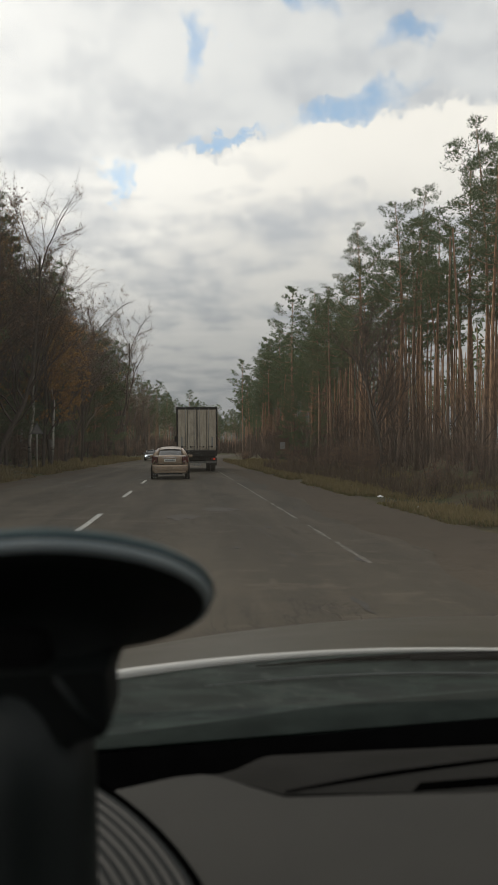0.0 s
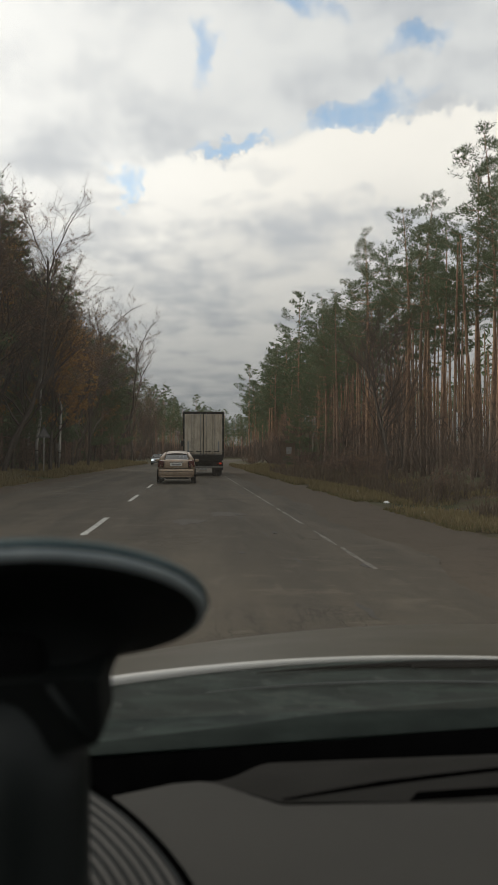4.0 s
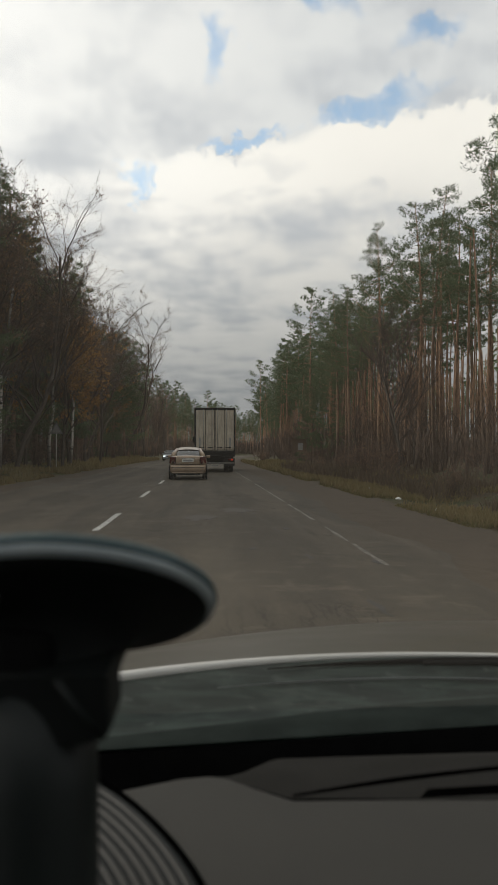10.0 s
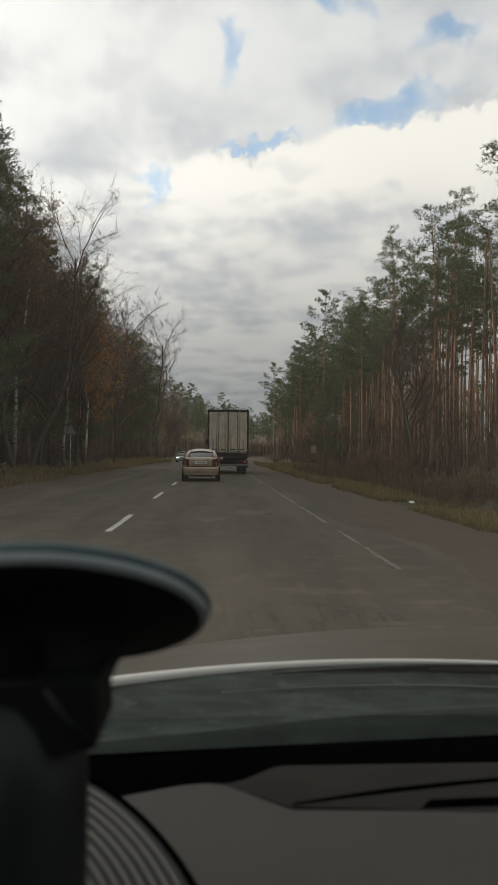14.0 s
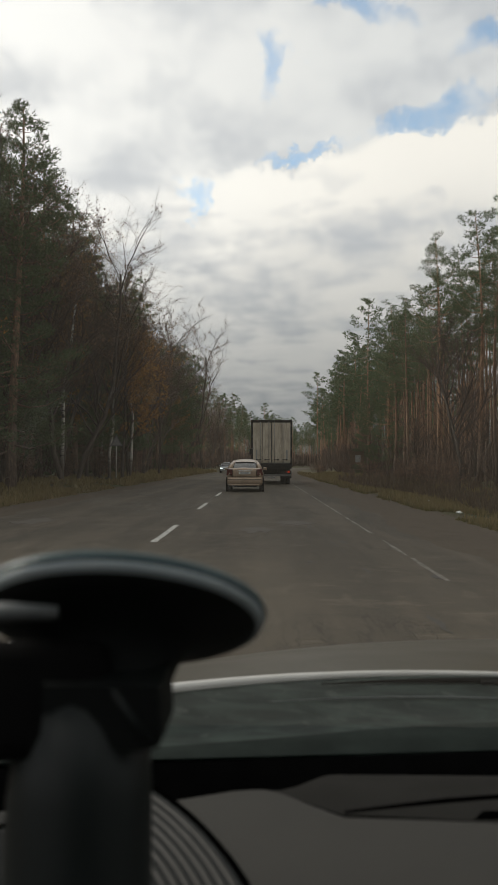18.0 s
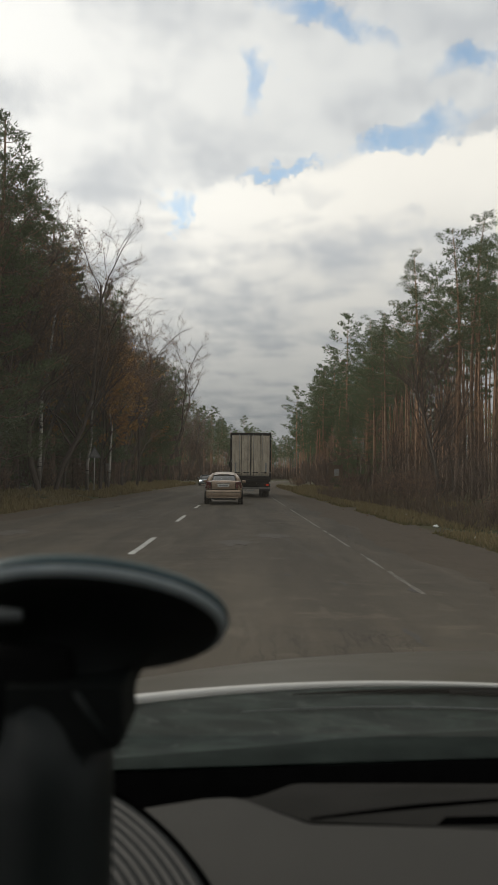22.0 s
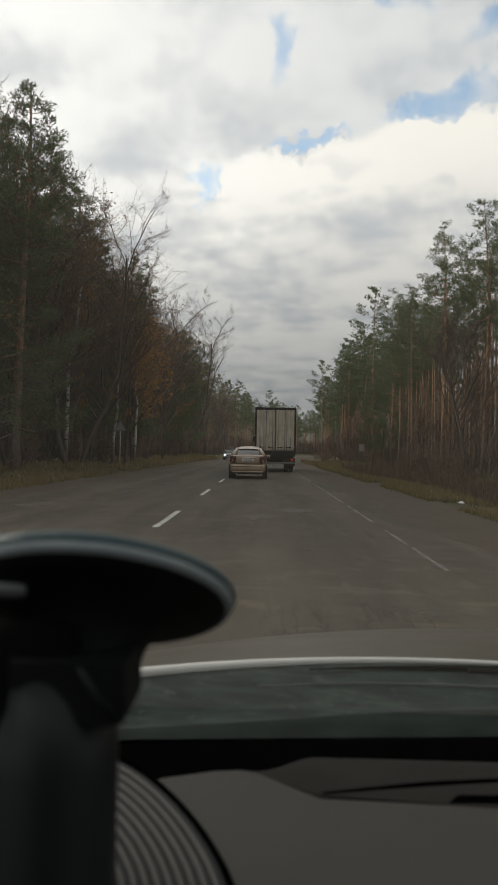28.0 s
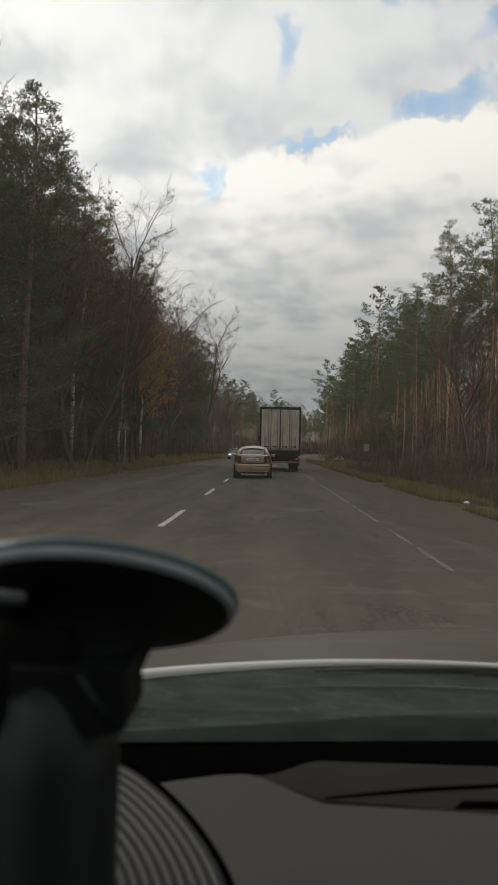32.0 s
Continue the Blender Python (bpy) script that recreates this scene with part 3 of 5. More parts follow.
def blob(cx, cy, lx, ly, seed, count=26):
    """An uneven outline round a point."""
    return [(cx + lx * c * (1 + 0.75 * noise.noise((c * 2.1 + seed, s * 2.1, seed * 0.7))), cy + ly * s * (1 + 0.75 * noise.noise((c * 2.1, s * 2.1 + seed, seed))))
            for c, s in ((math.cos(2 * math.pi * i / count), math.sin(2 * math.pi * i / count)) for i in range(count))]


def lay(name, cx, cy, lx, ly, seed, mat, high=0.006):
    out = blob(0, 0, lx, ly, seed)
    s = cx - road_x(cy)
    z = min(road_z(s - lx * 1.2), road_z(s + lx * 1.2))
    ob = part(name, Shape().slab(out, -0.01, high), mat, road)
    ob.location = (cx, cy, max(road_z(s), z))
    return ob


# worn patches in the near lane and ahead
spots = random.Random(21)
for k in range(6):
    y = 9.5 + 38 * spots.random() ** 1.3
    s = spots.uniform(-3.6, 4.0)
    lay("patch", road_x(y) + s, y, spots.uniform(0.12, 0.42), spots.uniform(0.2, 0.9), 3.1 * k, "patch", 0.0022 + 0.0001 * k)
for k in range(5):
    y = 16 + 30 * spots.random() ** 1.3
    s = spots.uniform(0.6, 4.2)
    pts, a = [], spots.uniform(-0.5, 0.5) + (math.pi / 2 if k % 2 else 0)
    x, yy = 0.0, 0.0
    for i in range(9):
        pts.append((x, yy))
        a += spots.uniform(-0.6, 0.6)
        x, yy = x + 0.09 * math.cos(a), yy + 0.09 * math.sin(a)
    w = [0.003 + 0.014 * spots.random() for _ in pts]
    rows = [[(px - w[i] * 0.7, py - w[i], 0.0), (px + w[i] * 0.7, py + w[i], 0.0)] for i, (px, py) in enumerate(pts)]
    ob = part("crack", Shape().grid(rows), "crack", road)
    ob.location = (road_x(y) + s, y, road_z(s) + 0.004)
# crumbled dark hollows along the broken edge
for k in range(14):
    y = 7 + 32 * spots.random() ** 1.2
    s = spots.uniform(2.3, 4.3)
    lay("hollow", road_x(y) + s, y, spots.uniform(0.02, 0.07), spots.uniform(0.06, 0.24), 1.7 * k + 40, "crack", 0.003 + 0.0001 * k)
# long tar seam by the broken edge
for s0, y0, y1 in ((3.15, 5.0, 12.5), (2.75, 13.0, 19.0), (3.5, 20.0, 30.0)):
    rows = []
    for i in range(121):
        y = y0 + (y1 - y0) * i / 120
        s = s0 - 0.35 * (y - y0) / (y1 - y0) + 0.10 * noise.noise((y * 1.3, 4.0, 0)) + 0.05 * noise.noise((y * 5.0, 9.0, 0))
        w = max(0.0015, 0.075 * noise.noise((y * 1.9, 1.0, 7.0 + s0)) + 0.03 * noise.noise((y * 9.0, 2.0, s0)))
        rows.append([(road_x(y) + s - w, y, road_z(s) + 0.004), (road_x(y) + s + w, y, road_z(s) + 0.004)])
    part("seam", Shape().grid(rows), "crack", road)


def dash_mark(s, y0, y1, half, wear):
    rows = []
    k = max(3, int((y1 - y0) / 0.35))
    for i in range(k + 1):
        y = y0 + (y1 - y0) * i / k
        w = half * (1 - wear * abs(noise.noise((y * 3.1, s, 0.5))))
        d = 0.02 * noise.noise((y * 2.0, s, 8.0))
        rows.append([(road_x(y) + s + d - w, y, road_z(s) + 0.005), (road_x(y) + s + d + w, y, road_z(s) + 0.005)])
    return Shape().grid(rows)


for k in range(28):
    y = 3.0 + 8.0 * k
    part("marking", dash_mark(0.0, y, y + 3.0, 0.065, 0.5), "marking", road, "worn white centre dash" if k == 0 else "")
for y0, y1 in ((7.5, 9.3), (9.6, 11.4), (12.6, 16.5), (17.2, 27.0), (29.0, 44.0), (50.0, 70.0)):
    part("edge_line", dash_mark(3.75, y0, y1, 0.038, 1.7), "faded", road, "faded white edge line")


# ---- trees ----
def fan(shape, at, way, length, width, count, rnd, spread=0.9):
    """A tuft of narrow leaf-shaped blades."""
    for _ in range(count):
        d = Vector((way[0] + rnd.uniform(-spread, spread), way[1] + rnd.uniform(-spread, spread), way[2] + rnd.uniform(-spread * 0.7, spread))).normalized()
        side = d.cross(Vector((rnd.uniform(-1, 1), rnd.uniform(-1, 1), rnd.uniform(-1, 1)))).normalized() * width * rnd.uniform(0.6, 1.1)
        e = at + d * length * rnd.uniform(0.6, 1.15)
        m = at + d * length * 0.55
        k = len(shape.v)
        shape.v.extend((tuple(at), tuple(m + side), tuple(e), tuple(m - side)))
        shape.f.append((k, k + 1, k + 2, k + 3))


def tuft(shape, at, way, length, width, count, rnd):
    """Needles spraying out from a shoot, three corners each."""
    for _ in range(count):
        d = Vector((way[0] + rnd.gauss(0, 0.6), way[1] + rnd.gauss(0, 0.6), way[2] + rnd.gauss(0, 0.5))).normalized()
        side = d.cross(Vector((rnd.uniform(-1, 1), rnd.uniform(-1, 1), rnd.uniform(-1, 1)))).normalized() * width * rnd.uniform(0.7, 1.2)
        e = at + d * length * rnd.uniform(0.6, 1.15)
        k = len(shape.v)
        shape.v.extend((tuple(at + side), tuple(at - side), tuple(e)))
        shape.f.append((k, k + 1, k + 2))


def pine_shapes(seed, high, base, bare, reach, pads, tufts, blades, size, slim, bend=0.3, sides=7, dense=3.4, flare=0.5):
    """A pine: trunk with limbs, and a crown of needle pads. bare: share of the trunk below the crown; flare: how full the crown's foot is."""
    rnd = random.Random(seed)
    trunk, crown = Shape(), Shape()
    ph, am = rnd.uniform(0, 6.3), bend * rnd.uniform(0.5, 1.0)

    def axis(u):
        return Vector((am * math.sin(ph + 2.6 * u) * u * 1.2, am * math.cos(ph * 1.7 + 2.1 * u) * u, high * u))

    trunk.tube([axis(u / 12) for u in range(13)], [base * (1.25 if u == 0 else 1 - 0.88 * (u / 12) ** 1.1) for u in range(13)], sides)
    limbs = int(high * (1 - bare) * dense)
    heavy = rnd.uniform(0, 6.28)
    for i in range(limbs):
        q = (i + rnd.random()) / limbs
        p0 = axis(bare + (1 - bare) * q * 0.985)
        a = i * 2.4 + rnd.uniform(-0.5, 0.5)
        shape = min(1.0, flare + 1.9 * q) * (1 - q ** 1.6) ** 0.7
        full = max(0.30, reach * (0.13 + 0.90 * shape) * rnd.choice((0.5, 0.75, 0.9, 1.0, 1.15)) * (1 + 0.22 * math.cos(a - heavy)))
        rise = rnd.uniform(-0.22, 0.12) + 0.50 * q
        turn = rnd.uniform(-0.35, 0.35)
        pts = [p0 + Vector((math.cos(a + turn * k), math.sin(a + turn * k), 0)) * full * k + Vector((0, 0, full * (rise * k + 0.20 * k * k - 0.12 * math.sin(3 * k)))) for k in (0, 0.35, 0.7, 1.0)]
        trunk.tube(pts, [max(0.012, base * 0.26 * (1 - 0.7 * q)) * w for w in (1, 0.75, 0.5, 0.25)], 3, False)
        count = max(2, round(pads * full / reach))
        for c in range(count):
            k = min(1.0, 0.30 + 0.70 * (c + 0.3 + 0.7 * rnd.random()) / count)
            seg = min(2, int(k * 3))
            p = pts[seg].lerp(pts[seg + 1], min(1.0, k * 3 - seg))
            off = rnd.choice((-1, 1)) * full * rnd.uniform(0.05, 0.34) * (1.15 - 0.7 * k)
            tip = p + Vector((-math.sin(a) * off, math.cos(a) * off, abs(off) * rnd.uniform(-0.05, 0.35)))
            trunk.tube([p, tip], [0.012, 0.005], 3, False)
            wide = (0.17 + 0.06 * full) * rnd.uniform(0.7, 1.25)
            out = Vector((0.45 * math.cos(a), 0.45 * math.sin(a), 0.55))
            for _ in range(tufts):
                b, r, h = rnd.uniform(0, 6.28), 1.8 * wide * rnd.random() ** 0.5, rnd.uniform(-1, 1)
                r *= (1 - 0.8 * h * h) ** 0.5
                at = tip + Vector((r * math.cos(b), r * math.sin(b), 0.05 + 0.70 * wide * h))
                tuft(crown, at, out + Vector((0.5 * math.cos(b), 0.5 * math.sin(b), 0)), size, size * slim, blades, rnd)
    # dead stubs below the crown
    for i in range(int(high * 0.9)):
        u = rnd.uniform(bare * 0.30, bare)
        a = rnd.uniform(0, 6.28)
        l = rnd.uniform(0.3, 1.4)
        p = axis(u)
        trunk.tube([p, p + Vector((math.cos(a) * l, math.sin(a) * l, rnd.uniform(-0.3, 0.25) * l))], [0.02, 0.006], 3, False)
    return trunk, crown


def broad_shapes(seed, high, base, levels, forks, leaf, spread=0.55, first=0.22, droop=0.0, leaf_size=0.12, fine=0.006, stems=1, sprigs=2, sprig=1.0):
    """A broad-leaved tree: branching limbs, and leaves left on the twigs. leaf: chance of a leaf clump on a twig."""
    rnd = random.Random(seed)
    wood, twigs, leaves = Shape(), Shape(), Shape()

    def grow(p, d, length, r, level):
        n = 6 if level == 0 else 5 if level == 1 else 3
        pts, rad = [p], [r]
        for i in range(n):
            d = (d + Vector((rnd.gauss(0, 0.13 if level == 0 else 0.22), rnd.gauss(0, 0.13 if level == 0 else 0.22), rnd.gauss(0.05, 0.12) - droop * (level > 1) * 0.25))).normalized()
            p = p + d * length / n
            pts.append(p)
            rad.append(max(fine, r * (1 - 0.6 * (i + 1) / n)))
        (wood if level == 0 else twigs).tube(pts, rad, 6 if level == 0 else 3, False)
        if level >= levels:
            for q in pts[1:]:
                for _ in range(sprigs):
                    w = (d + Vector((rnd.gauss(0, 0.55), rnd.gauss(0, 0.55), rnd.gauss(0.15, 0.4) - droop))).normalized()
                    k = len(twigs.v)
                    side = w.cross(Vector((0.3, 0.5, 0.8))).normalized() * fine * 0.9
                    twigs.v.extend(tuple(q + o) for o in (side, side.cross(w), -side, w * rnd.uniform(0.18, 0.5) * sprig))
                    twigs.f.extend(((k, k + 1, k + 3), (k + 1, k + 2, k + 3), (k + 2, k, k + 3)))
                if rnd.random() < leaf:
                    for _ in range(rnd.randint(3, 7)):
                        fan(leaves, q + Vector((rnd.gauss(0, 0.09), rnd.gauss(0, 0.09), rnd.gauss(-0.04, 0.08))), (0, 0, -0.4), leaf_size, leaf_size * 0.32, 1, rnd, 1.2)
            return
        k = forks[level]
        for i in range(k):
            t = first + (1 - first) * (i + rnd.random()) / k if level == 0 else 0.25 + 0.75 * (i + rnd.random()) / k
            j = min(n - 1, int(t * n))
            q = pts[j].lerp(pts[j + 1], t * n - j)
            a = rnd.uniform(0, 2 * math.pi)
            side = Vector((math.cos(a), math.sin(a), 0))
            sp = spread * (1.15 if level == 0 else 1.4)
            nd = (d * (1 - 0.4 * sp) + side * sp + Vector((0, 0, 0.25 - droop * 0.3 * level))).normalized()
            grow(q, nd, length * rnd.uniform(0.30, 0.56) * (1.15 - 0.45 * t * (level == 0)) * (0.75 if level > 1 else 1.0), max(fine, rad[j] * 0.55), level + 1)

    for s in range(stems):
        tilt = 0.05 if stems == 1 else 0.30
        grow(Vector((rnd.uniform(-0.1, 0.1) * (stems > 1), rnd.uniform(-0.1, 0.1) * (stems > 1), -0.1)), Vector((rnd.gauss(0, tilt), rnd.gauss(0, tilt), 1)).normalized(), high * rnd.uniform(0.8, 1.0), base, 0)
    return wood, twigs, leaves


def broad_kind(name, wood, twigs, crown, bark, twig, leaf, label, category, group):
    """As tree_kind, with the branches a part of their own."""
    t = tree_kind(name, wood, crown, bark, leaf, label, category, group, "leaves")
    part("branches", twigs, twig, t, smooth=True)
    return t


def tree_kind(name, wood, crown, bark, leaf, label, category, group, crown_name="crown"):
    """The first of a kind, kept where the first copy will stand."""
    t = thing(name, pose(0, 0, 0), label, category, group)
    part("trunk", wood, bark, t, smooth=True)
    if crown.v:
        part(crown_name, crown, leaf, t)
    return t


class Wood:
    """Sets out trees: the first call moves the original, later ones copy it."""

    def __init__(self, first):
        self.first, self.used = first, False

    def put(self, x, y, scale=1.0, turn=0.0, sink=0.08):
        m = pose(x, y, ground_z(x, y) - sink, 0, 0, turn)
        if not self.used:
            self.used, ob = True, self.first
            ob.matrix_basis = m
        else:
            ob = copy_thing(self.first, m)
        ob.scale = (scale, scale, scale)
        return ob


TALL = "tall pine with a bare reddish trunk and high dark crown"
pines_near = [Wood(tree_kind("pine_tree", *pine_shapes(s, hgt, b, bare, rch, pads, 44, 2, 0.17, 0.115, bend, 7, 3.9), "pine_bark", "needles", TALL, "pine tree", "pines along the road"))
              for s, hgt, b, bare, rch, pads, bend in ((1, 16.5, 0.14, 0.56, 2.3, 7, 0.5), (2, 15.0, 0.12, 0.64, 1.9, 6, 0.8), (3, 17.5, 0.16, 0.50, 2.6, 8, 0.5), (4, 14.5, 0.105, 0.68, 1.6, 5, 1.0), (5, 16.0, 0.125, 0.60, 2.0, 6, 0.9))]
pines_full = [Wood(tree_kind("pine_tree", *pine_shapes(s, hgt, b, bare, rch, 11, 42, 2, 0.19, 0.125, 0.4, 8, 4.4, 0.85), "pine_bark", "needles", "dense dark green pine with branches almost to the ground", "pine tree", "pines along the road"))
              for s, hgt, b, bare, rch in ((11, 17.5, 0.24, 0.10, 3.6), (12, 15.0, 0.20, 0.16, 2.9))]
pines_far = [Wood(tree_kind("pine_tree", *pine_shapes(s, hgt, b, bare, rch, 5, 18, 2, 0.27, 0.19, 0.5, 5, 3.0), "pine_bark", "needles", TALL, "pine tree", "pines along the road"))
             for s, hgt, b, bare, rch in ((21, 16.0, 0.12, 0.56, 2.1), (22, 17.5, 0.13, 0.48, 2.4), (23, 15.0, 0.12, 0.42, 2.1))]
pines_small = [Wood(tree_kind("young_pine", *pine_shapes(31, 4.2, 0.05, 0.06, 1.2, 6, 30, 2, 0.15, 0.10, 0.1, 6, 5.0, 0.9), "pine_bark", "needles_light", "young bushy green pine at the forest edge", "pine tree", "young pines"))]
birches = [Wood(broad_kind("birch_tree", *broad_shapes(s, hgt, 0.12, 3, (17, 8, 5), lf, 0.36, 0.35, 0.55, 0.07, 0.0045), "birch_bark", "twig", "leaf_orange", "white-trunked birch with thin drooping twigs and few leaves", "birch tree", "birches"))
           for s, hgt, lf in ((41, 12.5, 0.2), (42, 11.0, 0.4))]
golden = [Wood(broad_kind("autumn_tree", *broad_shapes(45, 10.5, 0.12, 3, (15, 7, 5), 1.0, 0.5, 0.20, 0.1, 0.15), "grey_bark", "twig", "leaf_orange", "autumn tree with rusty orange leaves still hanging", "broadleaf tree", "broadleaf trees"))]
oaks = [Wood(broad_kind("broadleaf_tree", *broad_shapes(s, hgt, 0.16, 3, (14, 7, 5), lf, 0.60, 0.20, 0.0, 0.105), "grey_bark", "twig", "leaf_brown", "dark broadleaf tree with withered brown leaves", "broadleaf tree", "broadleaf trees"))
        for s, hgt, lf in ((51, 12.0, 0.55), (52, 10.5, 0.8), (53, 13.0, 0.4))]
bare_trees = [Wood(broad_kind("bare_tree", *broad_shapes(s, hgt, 0.14, 3, (16, 9, 7), 0.03, 0.45, 0.25, 0.0, 0.08, 0.006), "grey_bark", "twig", "leaf_brown", "leafless grey tree with upswept twigs", "broadleaf tree", "broadleaf trees"))
              for s, hgt in ((61, 11.0), (62, 13.0))]
bushes = [Wood(broad_kind("bush", *broad_shapes(s, hgt, 0.020, 2, (5, 2), lf, 0.5, 0.15, 0.0, 0.12, 0.005, 8, 1), "red_twig", "red_twig", "leaf_brown", "bare reddish-brown roadside bush with a few leaves", "bush", "roadside bushes"))
          for s, hgt, lf in ((71, 2.6, 0.5), (72, 1.9, 0.8), (73, 3.4, 0.3))]

rt = random.Random(5)

# right side: a wall of tall pines behind brush
for row, (off, step) in enumerate(((12.6, 3.4), (14.8, 3.0), (17.2, 3.2), (20.0, 4.6))):
    y = 13.0 + row * 0.7
    while y < 110:
        s = off + rt.uniform(-1.0, 1.0)
        x = road_x(y) + s
        kind = rt.choice(pines_near) if (row < 2 and y < 62) or (row == 2 and y < 40) else rt.choice(pines_far)
        stand = noise.noise((y * 0.09, row * 2.0, 11.0))
        q = rt.random()
        if row < 2 and y > 40 and stand > 0.22 and q < 0.22:
            kind = rt.choice(pines_full)
        elif row == 0 and y > 30 and q < 0.10:
            kind = rt.choice(oaks) if q < 0.06 else golden[0]
        kind.put(x, y, rt.uniform(0.72, 1.02) * (0.72 if kind in pines_full else 0.55 if kind in oaks or kind is golden[0] else 1.0), rt.uniform(0, 360))
        y += step * rt.choice((0.35, 0.7, 1.0, 1.3, 1.8)) * rt.uniform(0.8, 1.2)
for row, (off, step) in enumerate(((11.5, 5.0), (15.5, 6.5))):
    y = 110.0
    while y < 330:
        rt.choice(pines_far).put(road_x(y) + off + rt.uniform(-1.5, 1.5), y, rt.uniform(0.70, 1.02), rt.uniform(0, 360))
        y += step * rt.uniform(0.6, 1.4)
# left side: broad-leaved trees and birches before pines
for row, (off, step) in enumerate(((-10.6, 5.6), (-12.8, 4.4), (-15.5, 4.4), (-19.0, 5.6))):
    y = 17.0 + row * 0.9
    while y < 105:
        x = road_x(y) + off + rt.uniform(-0.9, 0.9)
        q = rt.random()
        if row == 0:
            kind = rt.choice(oaks) if q < 0.36 else rt.choice(bare_trees) if q < 0.42 else rt.choice(birches) if q < 0.50 else golden[0] if q < 0.66 else rt.choice(pines_full)
        elif row == 1:
            kind = rt.choice(oaks) if q < 0.25 else rt.choice(birches) if q < 0.33 else golden[0] if q < 0.45 else rt.choice(pines_full if y < 60 else pines_far)
        else:
            kind = rt.choice(pines_full if row == 2 and y < 60 else pines_far)
        if y < 32 and row < 2 and kind in birches:
            kind = rt.choice(pines_full)
        if not (58 < y < 66 and -24 < x < -9):
            kind.put(x, y, rt.uniform(0.85, 1.12) * ((1.12 if row > 0 else 0.8 if y < 34 else 1.0) + 0.24 * min(1.0, max(0.0, (y - 50) / 25))), rt.uniform(0, 360))
        y += step * rt.uniform(0.6, 1.4)
for row, (off, step) in enumerate(((-10.5, 4.6), (-14.5, 6.0))):
    y = 105.0
    while y < 330:
        rt.choice(pines_far if rt.random() < 0.85 else oaks).put(road_x(y) + off + rt.uniform(-1.5, 1.5), y, rt.uniform(0.85, 1.12), rt.uniform(0, 360))
        y += step * rt.uniform(0.6, 1.4)
# brush and young pines
for side, near, far_, step in ((1, 9.2, 13.0, 1.05), (-1, -9.2, -11.5, 1.5)):
    y = 9.0
    while y < 150:
        x = road_x(y) + rt.uniform(near, far_)
        q = rt.random()
        if q < 0.06 and y > 20:
            pines_small[0].put(x + side * 1.0, y, rt.uniform(0.6, 1.0), rt.uniform(0, 360))
        else:
            rt.choice(bushes).put(x, y, rt.uniform(0.6, 1.1) * (0.68 if side > 0 else 1.0), rt.uniform(0, 360))
        y += step * rt.uniform(0.6, 1.7) * (1 + y / 45)
# the lone bare tree and single trees at the right edge
bare_trees[1].put(road_x(31) + 10.6, 31, 0.62, 40)
# tall trees that lean out over the far verge
for kind, s, y, scale, turn in ((oaks[0], -8.8, 36.5, 1.12, 20), (bare_trees[1], -9.6, 44.5, 0.80, 320), (oaks[2], -9.2, 40.5, 1.02, 200), (pines_full[0], -8.9, 29.0, 0.95, 220), (pines_full[0], -10.8, 46.0, 0.95, 120), (pines_full[1], -10.0, 58.0, 1.0, 20), (golden[0], -8.6, 51.0, 1.15, 80),
                                (birches[0], -9.0, 48.5, 1.12, 10), (golden[0], -9.3, 57.0, 1.1, 250), (pines_full[1], -11.5, 33.0, 1.15, 60), (pines_full[1], -11.8, 26.0, 1.05, 160), (oaks[1], -10.4, 32.0, 1.2, 290), (oaks[1], -9.0, 63.0, 1.05, 310), (oaks[2], -8.7, 70.0, 0.9, 110), (birches[1], -8.8, 55.0, 1.0, 200)):
    kind.put(road_x(y) + s, y, scale, turn)

# undergrowth inside the woods
ru = random.Random(31)
under = Shape()
for _ in range(30000):
    y = 10 + 330 * ru.random() ** 1.3
    s = (11.5 + 26 * ru.random() ** 1.3) * ru.choice((-1, -1, 1)) - 0.5
    x = road_x(y) + s
    top = 2.6 + 1.8 * noise.noise((x * 0.15, y * 0.15, 4.0))
    k = 1 + y / 80
    fan(under, Vector((x, y, ground_z(x, y) + top * ru.random() ** 1.4)), (0, 0, 0.8), 0.8 * k, 0.016 * k, 3, ru, 0.55)
for _ in range(2600):
    y = ru.uniform(140, 430)
    s = ru.choice((-1, -1, 1)) * ru.uniform(9.5, 90)
    x = road_x(y) + s
    fan(under, Vector((x, y, ground_z(x, y) + 2.5 * ru.random())), (0, 0, 0.7), 2.2, 0.22, 2, ru, 0.8)
tagged(new("undergrowth", under.mesh("undergrowth", MAT["brush"])), "dense brown undergrowth between the trunks", "undergrowth", kind="stuff")

# woods behind, too far to count
rw = random.Random(9)
woods, stems = Shape(), Shape()
